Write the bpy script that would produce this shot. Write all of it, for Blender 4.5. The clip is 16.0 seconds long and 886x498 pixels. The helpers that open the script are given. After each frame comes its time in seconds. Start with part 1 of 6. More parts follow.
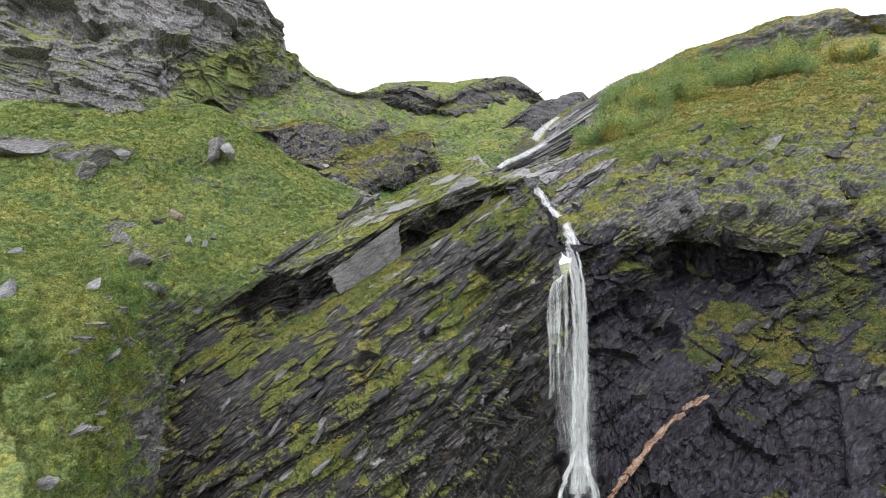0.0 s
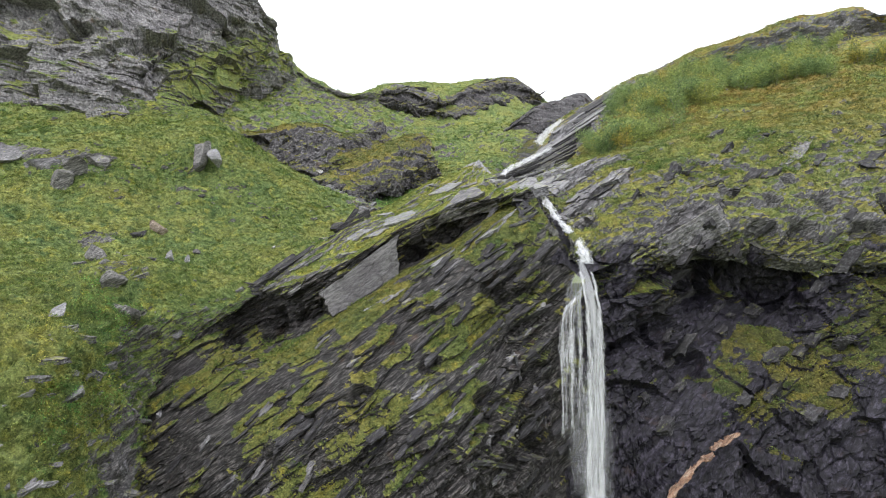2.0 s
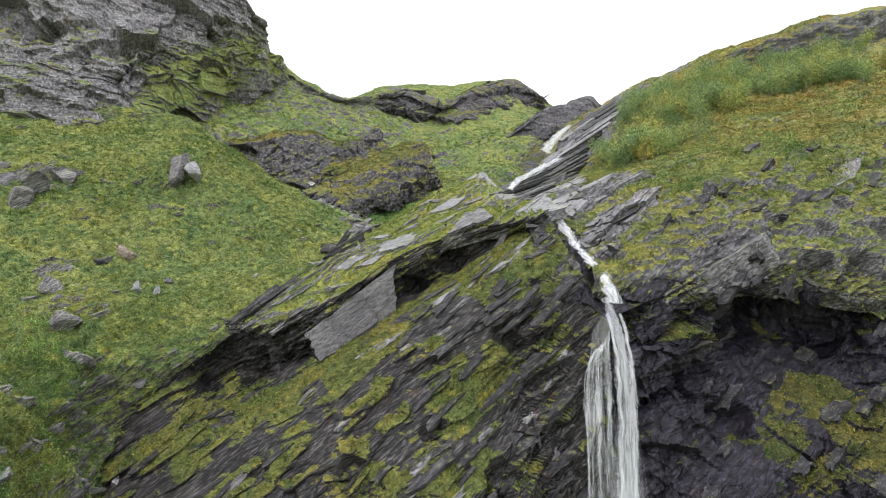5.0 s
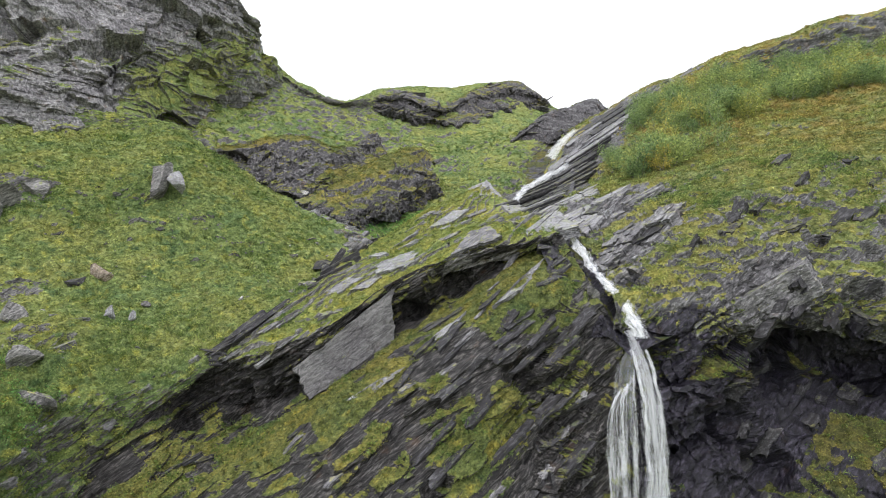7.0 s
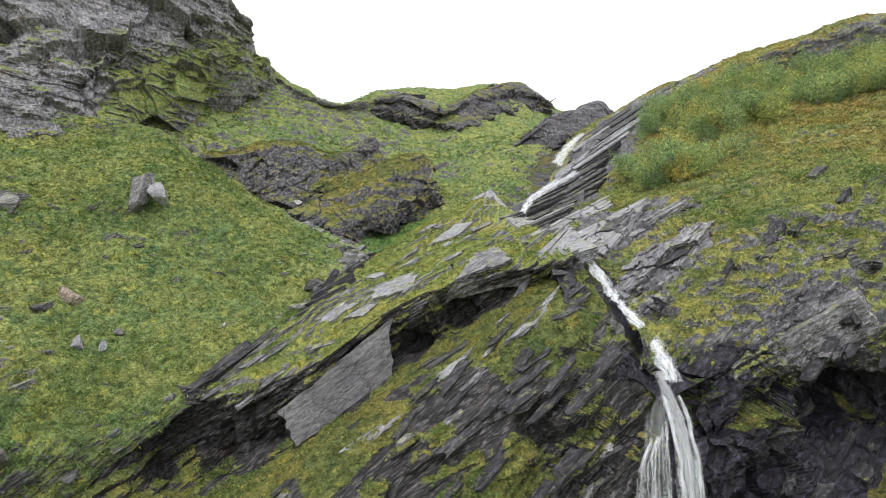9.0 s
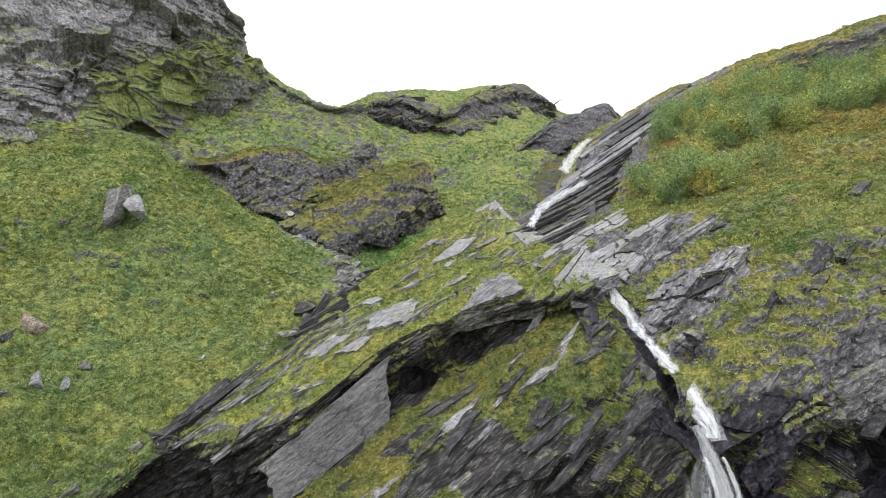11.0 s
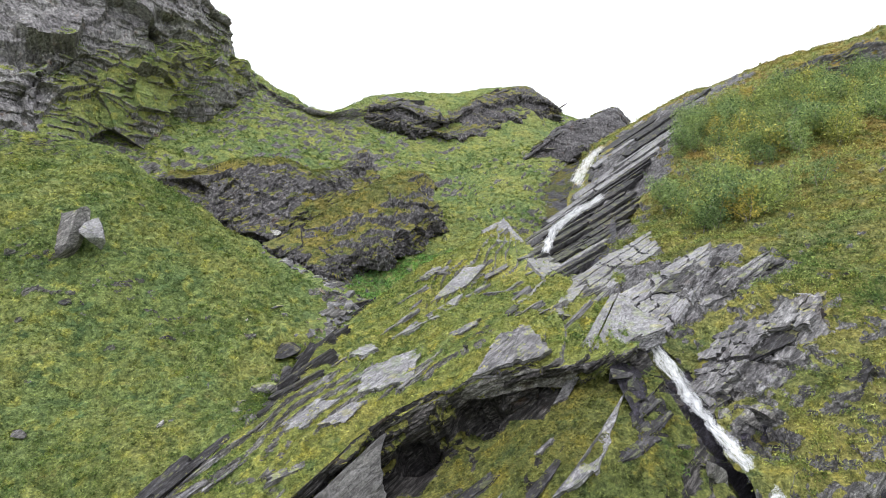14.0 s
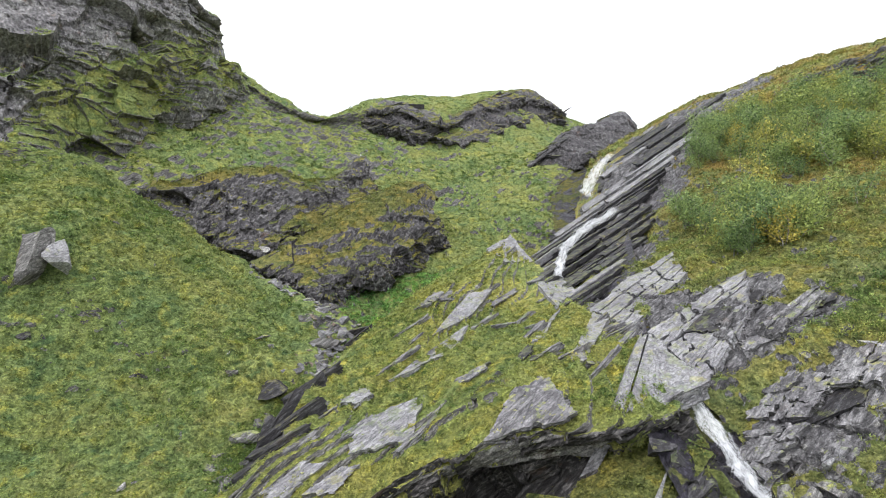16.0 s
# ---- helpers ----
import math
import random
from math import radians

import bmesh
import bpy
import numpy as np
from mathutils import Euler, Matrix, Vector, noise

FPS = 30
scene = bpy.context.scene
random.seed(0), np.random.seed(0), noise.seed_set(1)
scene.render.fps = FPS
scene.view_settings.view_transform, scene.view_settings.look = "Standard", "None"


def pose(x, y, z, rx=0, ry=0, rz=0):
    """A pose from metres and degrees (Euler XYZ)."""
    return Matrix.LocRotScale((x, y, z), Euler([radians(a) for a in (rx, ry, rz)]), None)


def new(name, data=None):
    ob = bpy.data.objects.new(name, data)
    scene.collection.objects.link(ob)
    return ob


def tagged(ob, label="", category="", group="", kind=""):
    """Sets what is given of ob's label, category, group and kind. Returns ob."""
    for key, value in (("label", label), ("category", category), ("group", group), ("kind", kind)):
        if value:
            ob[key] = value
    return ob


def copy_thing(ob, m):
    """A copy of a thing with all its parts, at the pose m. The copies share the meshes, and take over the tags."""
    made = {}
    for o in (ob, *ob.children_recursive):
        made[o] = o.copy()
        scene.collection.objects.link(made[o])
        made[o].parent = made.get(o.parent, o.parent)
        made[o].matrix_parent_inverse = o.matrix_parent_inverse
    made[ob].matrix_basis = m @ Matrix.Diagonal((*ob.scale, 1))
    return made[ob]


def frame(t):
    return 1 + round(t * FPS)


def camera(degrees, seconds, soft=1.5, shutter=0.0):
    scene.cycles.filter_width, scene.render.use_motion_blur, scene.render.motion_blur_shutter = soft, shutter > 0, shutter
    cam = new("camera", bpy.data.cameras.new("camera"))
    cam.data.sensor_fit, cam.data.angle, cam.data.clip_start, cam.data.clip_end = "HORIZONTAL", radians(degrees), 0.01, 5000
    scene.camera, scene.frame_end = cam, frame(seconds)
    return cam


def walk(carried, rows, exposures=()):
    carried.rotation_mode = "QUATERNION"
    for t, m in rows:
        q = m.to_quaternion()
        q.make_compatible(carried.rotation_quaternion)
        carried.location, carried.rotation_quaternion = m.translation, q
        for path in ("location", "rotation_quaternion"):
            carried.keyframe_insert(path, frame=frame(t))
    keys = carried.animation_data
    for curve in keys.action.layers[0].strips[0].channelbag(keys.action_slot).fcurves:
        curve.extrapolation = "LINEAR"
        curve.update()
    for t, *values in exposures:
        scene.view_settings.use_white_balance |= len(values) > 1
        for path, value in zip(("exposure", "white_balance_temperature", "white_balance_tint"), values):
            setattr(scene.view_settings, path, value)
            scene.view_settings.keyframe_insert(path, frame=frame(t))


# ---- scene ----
cam = camera(76.5, 16.0, soft=1.0)
METRES, EYE, TILT, LEAN, TURN = 75.0, 30.0, 3.0, 0.0, 0.0
ROWS = [
    (0.0, 0.0, 0.0, 0.0, -0.0, 0.0, 0.0),
    (0.5, -0.0016, 0.0291, 0.0107, -0.04, -0.02, -0.0),
    (1.0, -0.0034, 0.0583, 0.0217, -0.08, -0.03, -0.0),
    (1.5, -0.0056, 0.0873, 0.0328, -0.14, -0.05, 0.01),
    (2.0, -0.0075, 0.1164, 0.0441, -0.18, -0.06, 0.03),
    (2.5, -0.0094, 0.1453, 0.0559, -0.22, -0.06, 0.03),
    (3.0, -0.0114, 0.1743, 0.0676, -0.25, -0.06, 0.04),
    (3.5, -0.0133, 0.2029, 0.0796, -0.28, -0.05, 0.04),
    (4.0, -0.0152, 0.2316, 0.0916, -0.31, -0.08, 0.04),
    (6.5, -0.0241, 0.3758, 0.1502, -0.45, -0.1, 0.07),
    (7.0, -0.0264, 0.4048, 0.1616, -0.48, -0.1, 0.06),
    (7.5, -0.0281, 0.4339, 0.1729, -0.5, -0.11, 0.06),
    (8.0, -0.03, 0.4627, 0.1845, -0.53, -0.13, 0.07),
    (8.5, -0.0319, 0.4916, 0.1964, -0.56, -0.15, 0.07),
    (9.0, -0.0338, 0.5206, 0.2081, -0.6, -0.16, 0.08),
    (11.5, -0.0425, 0.666, 0.2653, -0.74, -0.19, 0.02),
    (12.0, -0.044, 0.6954, 0.2766, -0.75, -0.21, 0.03),
    (12.5, -0.0462, 0.7246, 0.2877, -0.8, -0.23, 0.0),
    (13.0, -0.0477, 0.7537, 0.2991, -0.83, -0.25, 0.02),
    (13.5, -0.0497, 0.7825, 0.3107, -0.88, -0.24, 0.02),
    (14.0, -0.0515, 0.8112, 0.3227, -0.91, -0.24, 0.01),
    (14.5, -0.0533, 0.8404, 0.3341, -0.96, -0.22, 0.0),
    (15.0, -0.0547, 0.8693, 0.346, -0.98, -0.21, -0.01),
    (15.5, -0.0566, 0.8977, 0.3584, -1.02, -0.2, -0.04),
    (16.0, -0.0578, 0.9269, 0.3705, -1.03, -0.2, -0.04),
]
walk(cam, [(t, pose(0, 0, EYE, TILT, LEAN, TURN) @ pose(METRES * x, METRES * y, METRES * z, 90 + pitch, roll, yaw)) for t, x, y, z, yaw, pitch, roll in ROWS])

# ---------- light: a bright overcast sky ----------
SUN_ELEVATION, SUN_AZIMUTH = 66.0, 200.0
world = bpy.data.worlds.new("overcast_sky")
scene.world = world
world.use_nodes = True
wt = world.node_tree
wt.nodes.clear()
w_out = wt.nodes.new("ShaderNodeOutputWorld")
w_bg = wt.nodes.new("ShaderNodeBackground")
w_sky = wt.nodes.new("ShaderNodeTexSky")
w_sky.sky_type = 'NISHITA'
w_sky.sun_disc = False
w_sky.sun_elevation = radians(SUN_ELEVATION)
w_sky.sun_rotation = radians(SUN_AZIMUTH)
w_mix = wt.nodes.new("ShaderNodeMixRGB")
w_mix.inputs[0].default_value = 0.93
w_mix.inputs[2].default_value = (18.4, 18.8, 19.8, 1)     # the cloud deck
wt.links.new(w_sky.outputs[0], w_mix.inputs[1])
wt.links.new(w_mix.outputs[0], w_bg.inputs[0])
w_bg.inputs[1].default_value = 0.1
wt.links.new(w_bg.outputs[0], w_out.inputs[0])
sun = new("sun", bpy.data.lights.new("sun", 'SUN'))
sun.data.energy = 1.5
sun.data.angle = radians(25)
sun.data.color = (1.0, 0.97, 0.92)
sun.rotation_euler = Euler((radians(90 - SUN_ELEVATION), 0, radians(180 - SUN_AZIMUTH)))
scene.view_settings.exposure = 0.0


# ---------- noise ----------
def hash01(*ints):
    h = np.zeros(np.broadcast(*ints).shape, dtype=np.uint32)
    for k, v in enumerate(ints):
        h = (h ^ (np.asarray(v).astype(np.int64).astype(np.uint32) * np.uint32((0x9E3779B1, 0x85EBCA77, 0xC2B2AE3D, 0x27D4EB2F)[k % 4]))) * np.uint32(0x2C1B3C6D)
        h ^= h >> np.uint32(15)
    h = h * np.uint32(0x297A2D39)
    h ^= h >> np.uint32(13)
    return h.astype(np.float64) / 4294967295.0


def vnoise(p, seed=0):
    """Smooth value noise, -1 to 1, at an array of points."""
    i = np.floor(p).astype(np.int64)
    f = p - i
    f = f * f * f * (f * (f * 6 - 15) + 10)
    total = 0
    for dx in (0, 1):
        for dy in (0, 1):
            for dz in (0, 1):
                w = np.abs(1 - dx - f[:, 0]) * np.abs(1 - dy - f[:, 1]) * np.abs(1 - dz - f[:, 2])
                total = total + w * hash01(i[:, 0] + dx, i[:, 1] + dy, i[:, 2] + dz + 131 * seed)
    return total * 2 - 1


def fbm(p, size, octaves=4, seed=0, gain=0.5):
    total, amp, norm = 0, 1.0, 0.0
    for o in range(octaves):
        total = total + amp * vnoise(p * (2.03 ** o / size) + 17.3 * o, seed + o)
        norm += amp
        amp *= gain
    return total / norm


def crack(v):
    return np.abs(v - np.floor(v) - 0.5)


def smooth(lo, hi, v):
    t = np.clip((v - lo) / (hi - lo), 0, 1)
    return t * t * (3 - 2 * t)


# the rock is layered: its beds dip towards the lower left
def unit(v):
    v = np.asarray(v, dtype=float)
    return v / np.linalg.norm(v)


BED = unit((-0.6, -0.3, 1.0))
STRIKE = unit(np.cross(BED, (0, 0, 1)))
DIP = unit(np.cross(BED, STRIKE))


def frame_of(bed):
    strike = unit(np.cross(bed, (0, 0, 1)))
    return bed, strike, unit(np.cross(bed, strike))


SLATE = frame_of(BED)
FLAT_BEDS = frame_of(unit((0.22, -0.1, 1.0)))
STEEP_BEDS = frame_of(unit((-0.25, -0.5, 1.0)))


def beds(p, axes=SLATE, seed=0, thick=1.0, fine=1.0, reach=1.0):
    """How far each point of a face stands out: long broken plates of several thicknesses."""
    bed, strike, dip = axes
    out = 0
    wob = 0.7 * vnoise(p / 16.0, seed + 5)
    for h, long, amp in ((5.0, 15.0, 0.5), (1.9, 11.0, 0.5), (0.75, 6.0, 0.3 * fine), (0.32, 3.5, 0.13 * fine)):
        h, long = h * thick, long * thick * reach
        s = (p @ bed + wob) / h
        k = np.floor(s + 0.1 * vnoise(p / (long * 0.5), seed + 9))
        shift = hash01(k, 0 * k + seed) * 9
        skew = 0.5 * vnoise(p / (0.4 * long), seed + 11)
        a = np.floor((p @ strike) / (0.35 * long) + shift + skew)
        b = np.floor((p @ dip) / long + shift * 1.7 + skew)
        out = out + amp * (hash01(k, a, b + 57 * seed) * 2 - 1)
    return out


def facets(p, size, seed=0, stretch=(1, 1, 1)):
    """Angular blocks: each has its own offset and its own tilted face."""
    q = p / (size * np.asarray(stretch, dtype=float))
    i = np.floor(q).astype(np.int64)
    best = np.full(len(q), 1e9)
    d = np.zeros(len(q))
    for dx in (-1, 0, 1):
        for dy in (-1, 0, 1):
            for dz in (-1, 0, 1):
                c = [i[:, 0] + dx, i[:, 1] + dy, i[:, 2] + dz + 977 * seed]
                f = np.stack([c[0] + hash01(*c), c[1] + hash01(c[1], c[2], c[0]), c[2] - 977 * seed + hash01(c[2], c[0], c[1])], axis=1)
                e = q - f
                near = (e * e).sum(axis=1)
                face = (hash01(c[0], c[2], c[1]) - 0.5) + e[:, 0] * (hash01(c[1], c[0], c[2]) - 0.5) * 1.2 + e[:, 2] * (hash01(c[2], c[1], c[0]) - 0.6) * 1.2
                d = np.where(near < best, face, d)
                best = np.minimum(best, near)
    return d * size


def bands(p, axes, seed=0):
    """Noise drawn out along the beds."""
    bed, strike, dip = axes
    q = np.stack([p @ strike / 6.0, p @ dip / 8.0, p @ bed / 1.5], axis=1)
    return 0.6 * vnoise(q, seed) + 0.4 * vnoise(q * 2.3 + 9.1, seed + 1)


# ---------- landforms ----------
def spline(values, n):
    """Catmull-Rom through the rows of an array, n samples."""
    v = np.asarray(values, dtype=float)
    ext = np.concatenate([2 * v[:1] - v[1:2], v, 2 * v[-1:] - v[-2:-1]])
    t = np.linspace(0, len(v) - 1, n)
    i = np.minimum(np.floor(t).astype(int), len(v) - 2)
    f = (t - i).reshape((-1,) + (1,) * (v.ndim - 1))
    a, b, c, d = ext[i], ext[i + 1], ext[i + 2], ext[i + 3]
    return 0.5 * (2 * b + (c - a) * f + (2 * a - 5 * b + 4 * c - d) * f * f + (3 * b - a - 3 * c + d) * f ** 3)


def normals(g):
    du, dv = np.gradient(g, axis=1), np.gradient(g, axis=0)
    n = np.cross(du, dv)
    n /= np.maximum(np.linalg.norm(n, axis=2, keepdims=True), 1e-9)
    return n


def sheet(name, grid, attrs, material, flat=False, kind="structure", label="", category=""):
    """A grid of points as one mesh, with point attributes."""
    rows, cols = grid.shape[:2]
    me = bpy.data.meshes.new(name)
    idx = np.arange(rows * cols).reshape(rows, cols)
    quads = np.stack([idx[:-1, :-1], idx[:-1, 1:], idx[1:, 1:], idx[1:, :-1]], axis=-1).reshape(-1, 4)
    me.vertices.add(rows * cols)
    me.vertices.foreach_set("co", grid.reshape(-1).astype(np.float32))
    me.loops.add(quads.size)
    me.loops.foreach_set("vertex_index", quads.reshape(-1).astype(np.int32))
    me.polygons.add(len(quads))
    me.polygons.foreach_set("loop_start", np.arange(0, quads.size, 4, dtype=np.int32))
    me.update(calc_edges=True)
    me.polygons.foreach_set("use_smooth", np.full(len(quads), not flat))
    for key, v in attrs.items():
        me.attributes.new(key, 'FLOAT', 'POINT').data.foreach_set("value", v.reshape(-1).astype(np.float32))
    me.materials.append(material)
    return tagged(new(name, me), label, category, "", kind)


LAND_OBJECT = {}
LAND = {}          # the finished surfaces, for what grows and lies on them


def blurred(a, times=1):
    for _ in range(times):
        b = np.pad(a, 1, mode="edge")
        a = 0.25 * (b[:-2, 1:-1] + 2 * b[1:-1, 1:-1] + b[2:, 1:-1])
        b = np.pad(a, 1, mode="edge")
        a = 0.25 * (b[1:-1, :-2] + 2 * b[1:-1, 1:-1] + b[1:-1, 2:])
    return a


def landform(name, lines, nu, nv, material, rough, layered, grass_lo, grass_hi, flat=False, seed=0, axes=SLATE, thick=1.0,
             outcrop=0.0, left=0, right=0, terrace=0.0, band=0.0, grit=0.08, bare=(), root=0, jointed=0.0, blocks=(), fine=1.0, lush=(), bald=(), hollows=(), hummock=0.0, mounds=(), reach=1.0, label="", category=""):
    """A surface through its landform lines, broken by weather and bedding."""
    ctrl = np.array(list(lines.values()), dtype=float)
    if root:
        ctrl = np.concatenate([ctrl[:1] + np.array([0, 0.4 * root, -root]), ctrl])
    if left:
        ctrl = np.concatenate([ctrl[:, :1] + np.array([-left, 0, 0.12 * left]), ctrl], axis=1)
    if right:
        ctrl = np.concatenate([ctrl, ctrl[:, -1:] + np.array([right, 0, 0.05 * right])], axis=1)
    g = spline(spline(ctrl, nv).transpose(1, 0, 2), nu).transpose(1, 0, 2)
    n = normals(g)
    if n[:, :, 2].mean() < 0:
        n = -n
    p, nn = g.reshape(-1, 3), n.reshape(-1, 3)
    crop = smooth(0.25, 0.5, fbm(p, 11.0, 3, seed + 40) + outcrop - 0.5) if outcrop else np.zeros(len(p))
    for x, y, rx, ry in bare:
        far = np.hypot((p[:, 0] - x) / rx, (p[:, 1] - y) / ry) + 0.35 * vnoise(p / 2.5, seed + 44) + 0.2 * vnoise(p / 0.9, seed + 45)
        crop = np.maximum(crop, 1 - smooth(0.75, 1.05, far))
    steep = 1 - smooth(0.3, 0.62, nn[:, 2])
    rocky = np.clip(np.maximum(crop, steep), 0, 1)
    strip = bands(p, axes, seed + 30)
    d = rough * (1.1 * fbm(p, 14.0, 3, seed) + 0.5 * fbm(p, 3.5, 3, seed + 20))
    plate = layered * (0.15 + 0.85 * rocky) * beds(p, axes, seed, thick, fine, reach) + band * smooth(0.0, 0.35, strip)
    turned = smooth(12, 19, p[:, 0]) if name == "front_cliff" else 0.0
    plate = plate * (1 - turned) + 0.7 * turned * blurred(plate.reshape(g.shape[:2]), 3).reshape(-1)
    slide = nn - (nn @ axes[0])[:, None] * axes[0]
    slide = slide / np.maximum(np.linalg.norm(slide, axis=1, keepdims=True), 0.45)
    joints = np.minimum(crack(p @ axes[1] / 3.4 + 0.5 * vnoise(p / 4.0, seed + 51)), crack(p @ axes[2] / 6.0 + 0.5 * vnoise(p / 5.0, seed + 52)))
    d = d - jointed * rocky * (1 - smooth(0.02, 0.06, joints))
    if terrace:
        s = (p @ axes[0] + 1.2 * vnoise(p / 8.0, seed + 3)) / terrace
        fr = s - np.floor(s)
        d = d + (rocky if outcrop else 1.0) * terrace * 0.8 * (smooth(0.6, 0.85, fr) - fr)
    for size, amount in blocks:
        d = d + amount * (0.2 + 0.8 * rocky) * facets(p + 0.25 * size * np.stack([vnoise(p / size, 71), vnoise(p / size, 72), vnoise(p / size, 73)], axis=1), size, seed)
    if hummock:
        q = p + 0.7 * np.stack([vnoise(p / 1.9, seed + 91), vnoise(p / 1.9, seed + 92), vnoise(p / 1.9, seed + 93)], axis=1)
        mound = np.abs(vnoise(q / 3.1, seed + 94)) + 0.6 * np.abs(vnoise(q / 1.5, seed + 95))
        lift = 1.0
        for x, y, z, far in mounds:
            lift = lift + 1.7 * (1 - smooth(0.5, 1.2, np.linalg.norm(p - np.array([x, y, z]), axis=1) / far))
        d = d + hummock * np.minimum(lift, 2.8) * (1 - 0.8 * rocky) * (np.minimum(mound, 0.8) - 0.4) * (0.55 + 0.45 * vnoise(p / 9.0, seed + 96))
    for x, y, z, reach in hollows:
        far = np.linalg.norm(p - np.array([x, y, z]), axis=1) / reach + 0.25 * vnoise(p / 1.6, seed + 81)
        d = d - 0.75 * reach * (1 - smooth(0.45, 1.0, far))
    d = d + grit * (0.4 * fbm(p, 0.8, 2, seed + 60) + fbm(p, 2.2, 2, seed + 63))
    q = p + nn * d[:, None] + slide * plate[:, None]
    g2 = q.reshape(g.shape)
    n2 = normals(g2)
    if n2[:, :, 2].mean() < 0:
        n2 = -n2
    nz = n2[:, :, 2].reshape(-1)
    patch = 0.2 * fbm(q, 4.0, 3, seed + 70) + 0.1 * fbm(q, 0.8, 2, seed + 80)
    for spots, change in ((lush, 0.5), (bald, -0.7)):
        for x, y, z, reach in spots:
            far = np.linalg.norm((q - np.array([x, y, z])) * np.array([1, 0.7, 1]), axis=1) / reach
            patch = patch + change * (1 - smooth(0.6, 1.2, far + 0.45 * strip))
    grass = smooth(grass_lo, grass_hi, nz + patch + 0.55 * min(band, 1.0) * (strip + 0.15) - 0.75 * crop)
    LAND[name] = (g2, n2, grass.reshape(g.shape[:2]))
    LAND_OBJECT[name] = sheet(name, g2, {"grass": grass}, material, flat, "structure", label, category)
    return LAND_OBJECT[name]


# ---------- materials ----------
def nodes_of(name):
    m = bpy.data.materials.new(name)
    m.use_nodes = True
    nt = m.node_tree
    bsdf = nt.nodes["Principled BSDF"]
    return m, nt, bsdf


def add(nt, kind, **inputs):
    n = nt.nodes.new(kind)
    for k, v in inputs.items():
        n.inputs[k.replace("_", " ")].default_value = v
    return n


def position(nt, scale=(1, 1, 1), turn=(0, 0, 0)):
    g = nt.nodes.new("ShaderNodeNewGeometry")
    m = nt.nodes.new("ShaderNodeMapping")
    m.inputs["Scale"].default_value = scale
    m.inputs["Rotation"].default_value = turn
    nt.links.new(g.outputs["Position"], m.inputs["Vector"])
    return m.outputs[0]


def noise_tex(nt, vec, scale, detail=5, rough=0.6):
    n = add(nt, "ShaderNodeTexNoise", Scale=scale, Detail=detail, Roughness=rough)
    nt.links.new(vec, n.inputs["Vector"])
    return n.outputs[0]


def ramp(nt, value, *stops):
    r = nt.nodes.new("ShaderNodeValToRGB")
    e = r.color_ramp.elements
    while len(e) < len(stops):
        e.new(0.5)
    for el, (pos, col) in zip(e, stops):
        el.position = pos
        el.color = (*col, 1) if len(col) == 3 else col
    nt.links.new(value, r.inputs[0])
    return r.outputs[0]


def mixed(nt, fac, a, b, mode='MIX'):
    m = nt.nodes.new("ShaderNodeMixRGB")
    m.blend_type = mode
    for sock, v in zip(m.inputs, (fac, a, b)):
        if isinstance(v, (int, float)):
            sock.default_value = v
        elif isinstance(v, tuple):
            sock.default_value = (*v, 1)
        else:
            nt.links.new(v, sock)
    return m.outputs[0]


def maths(nt, op, a, b=0.0, clamp=False):
    m = nt.nodes.new("ShaderNodeMath")
    m.operation = op
    m.use_clamp = clamp
    for sock, v in zip(m.inputs, (a, b)):
        if isinstance(v, (int, float)):
            sock.default_value = v
        else:
            nt.links.new(v, sock)
    return m.outputs[0]


def along_beds(nt, bed, strike, dip, axes=SLATE):
    """Coordinates stretched along the rock's own beds."""
    g = nt.nodes.new("ShaderNodeNewGeometry")
    comb = nt.nodes.new("ShaderNodeCombineXYZ")
    for k, (axis, scale) in enumerate(zip((axes[1], axes[2], axes[0]), (strike, dip, bed))):
        d = nt.nodes.new("ShaderNodeVectorMath")
        d.operation = 'DOT_PRODUCT'
        nt.links.new(g.outputs["Position"], d.inputs[0])
        d.inputs[1].default_value = tuple(axis * scale)
        nt.links.new(d.outputs["Value"], comb.inputs[k])
    return comb.outputs[0]


def voronoi_edges(nt, vec, scale):
    v = nt.nodes.new("ShaderNodeTexVoronoi")
    v.feature = 'DISTANCE_TO_EDGE'
    v.inputs["Scale"].default_value = scale
    nt.links.new(vec, v.inputs["Vector"])
    return v.outputs["Distance"]


def warped(nt, vec, amount, scale=0.7):
    """Coordinates bent by noise, so that lines wander."""
    n = add(nt, "ShaderNodeTexNoise", Scale=scale, Detail=3)
    nt.links.new(vec, n.inputs["Vector"])
    m = nt.nodes.new("ShaderNodeVectorMath")
    m.operation = 'MULTIPLY_ADD'
    nt.links.new(n.outputs["Color"], m.inputs[0])
    m.inputs[1].default_value = (amount,) * 3
    nt.links.new(vec, m.inputs[2])
    return m.outputs[0]


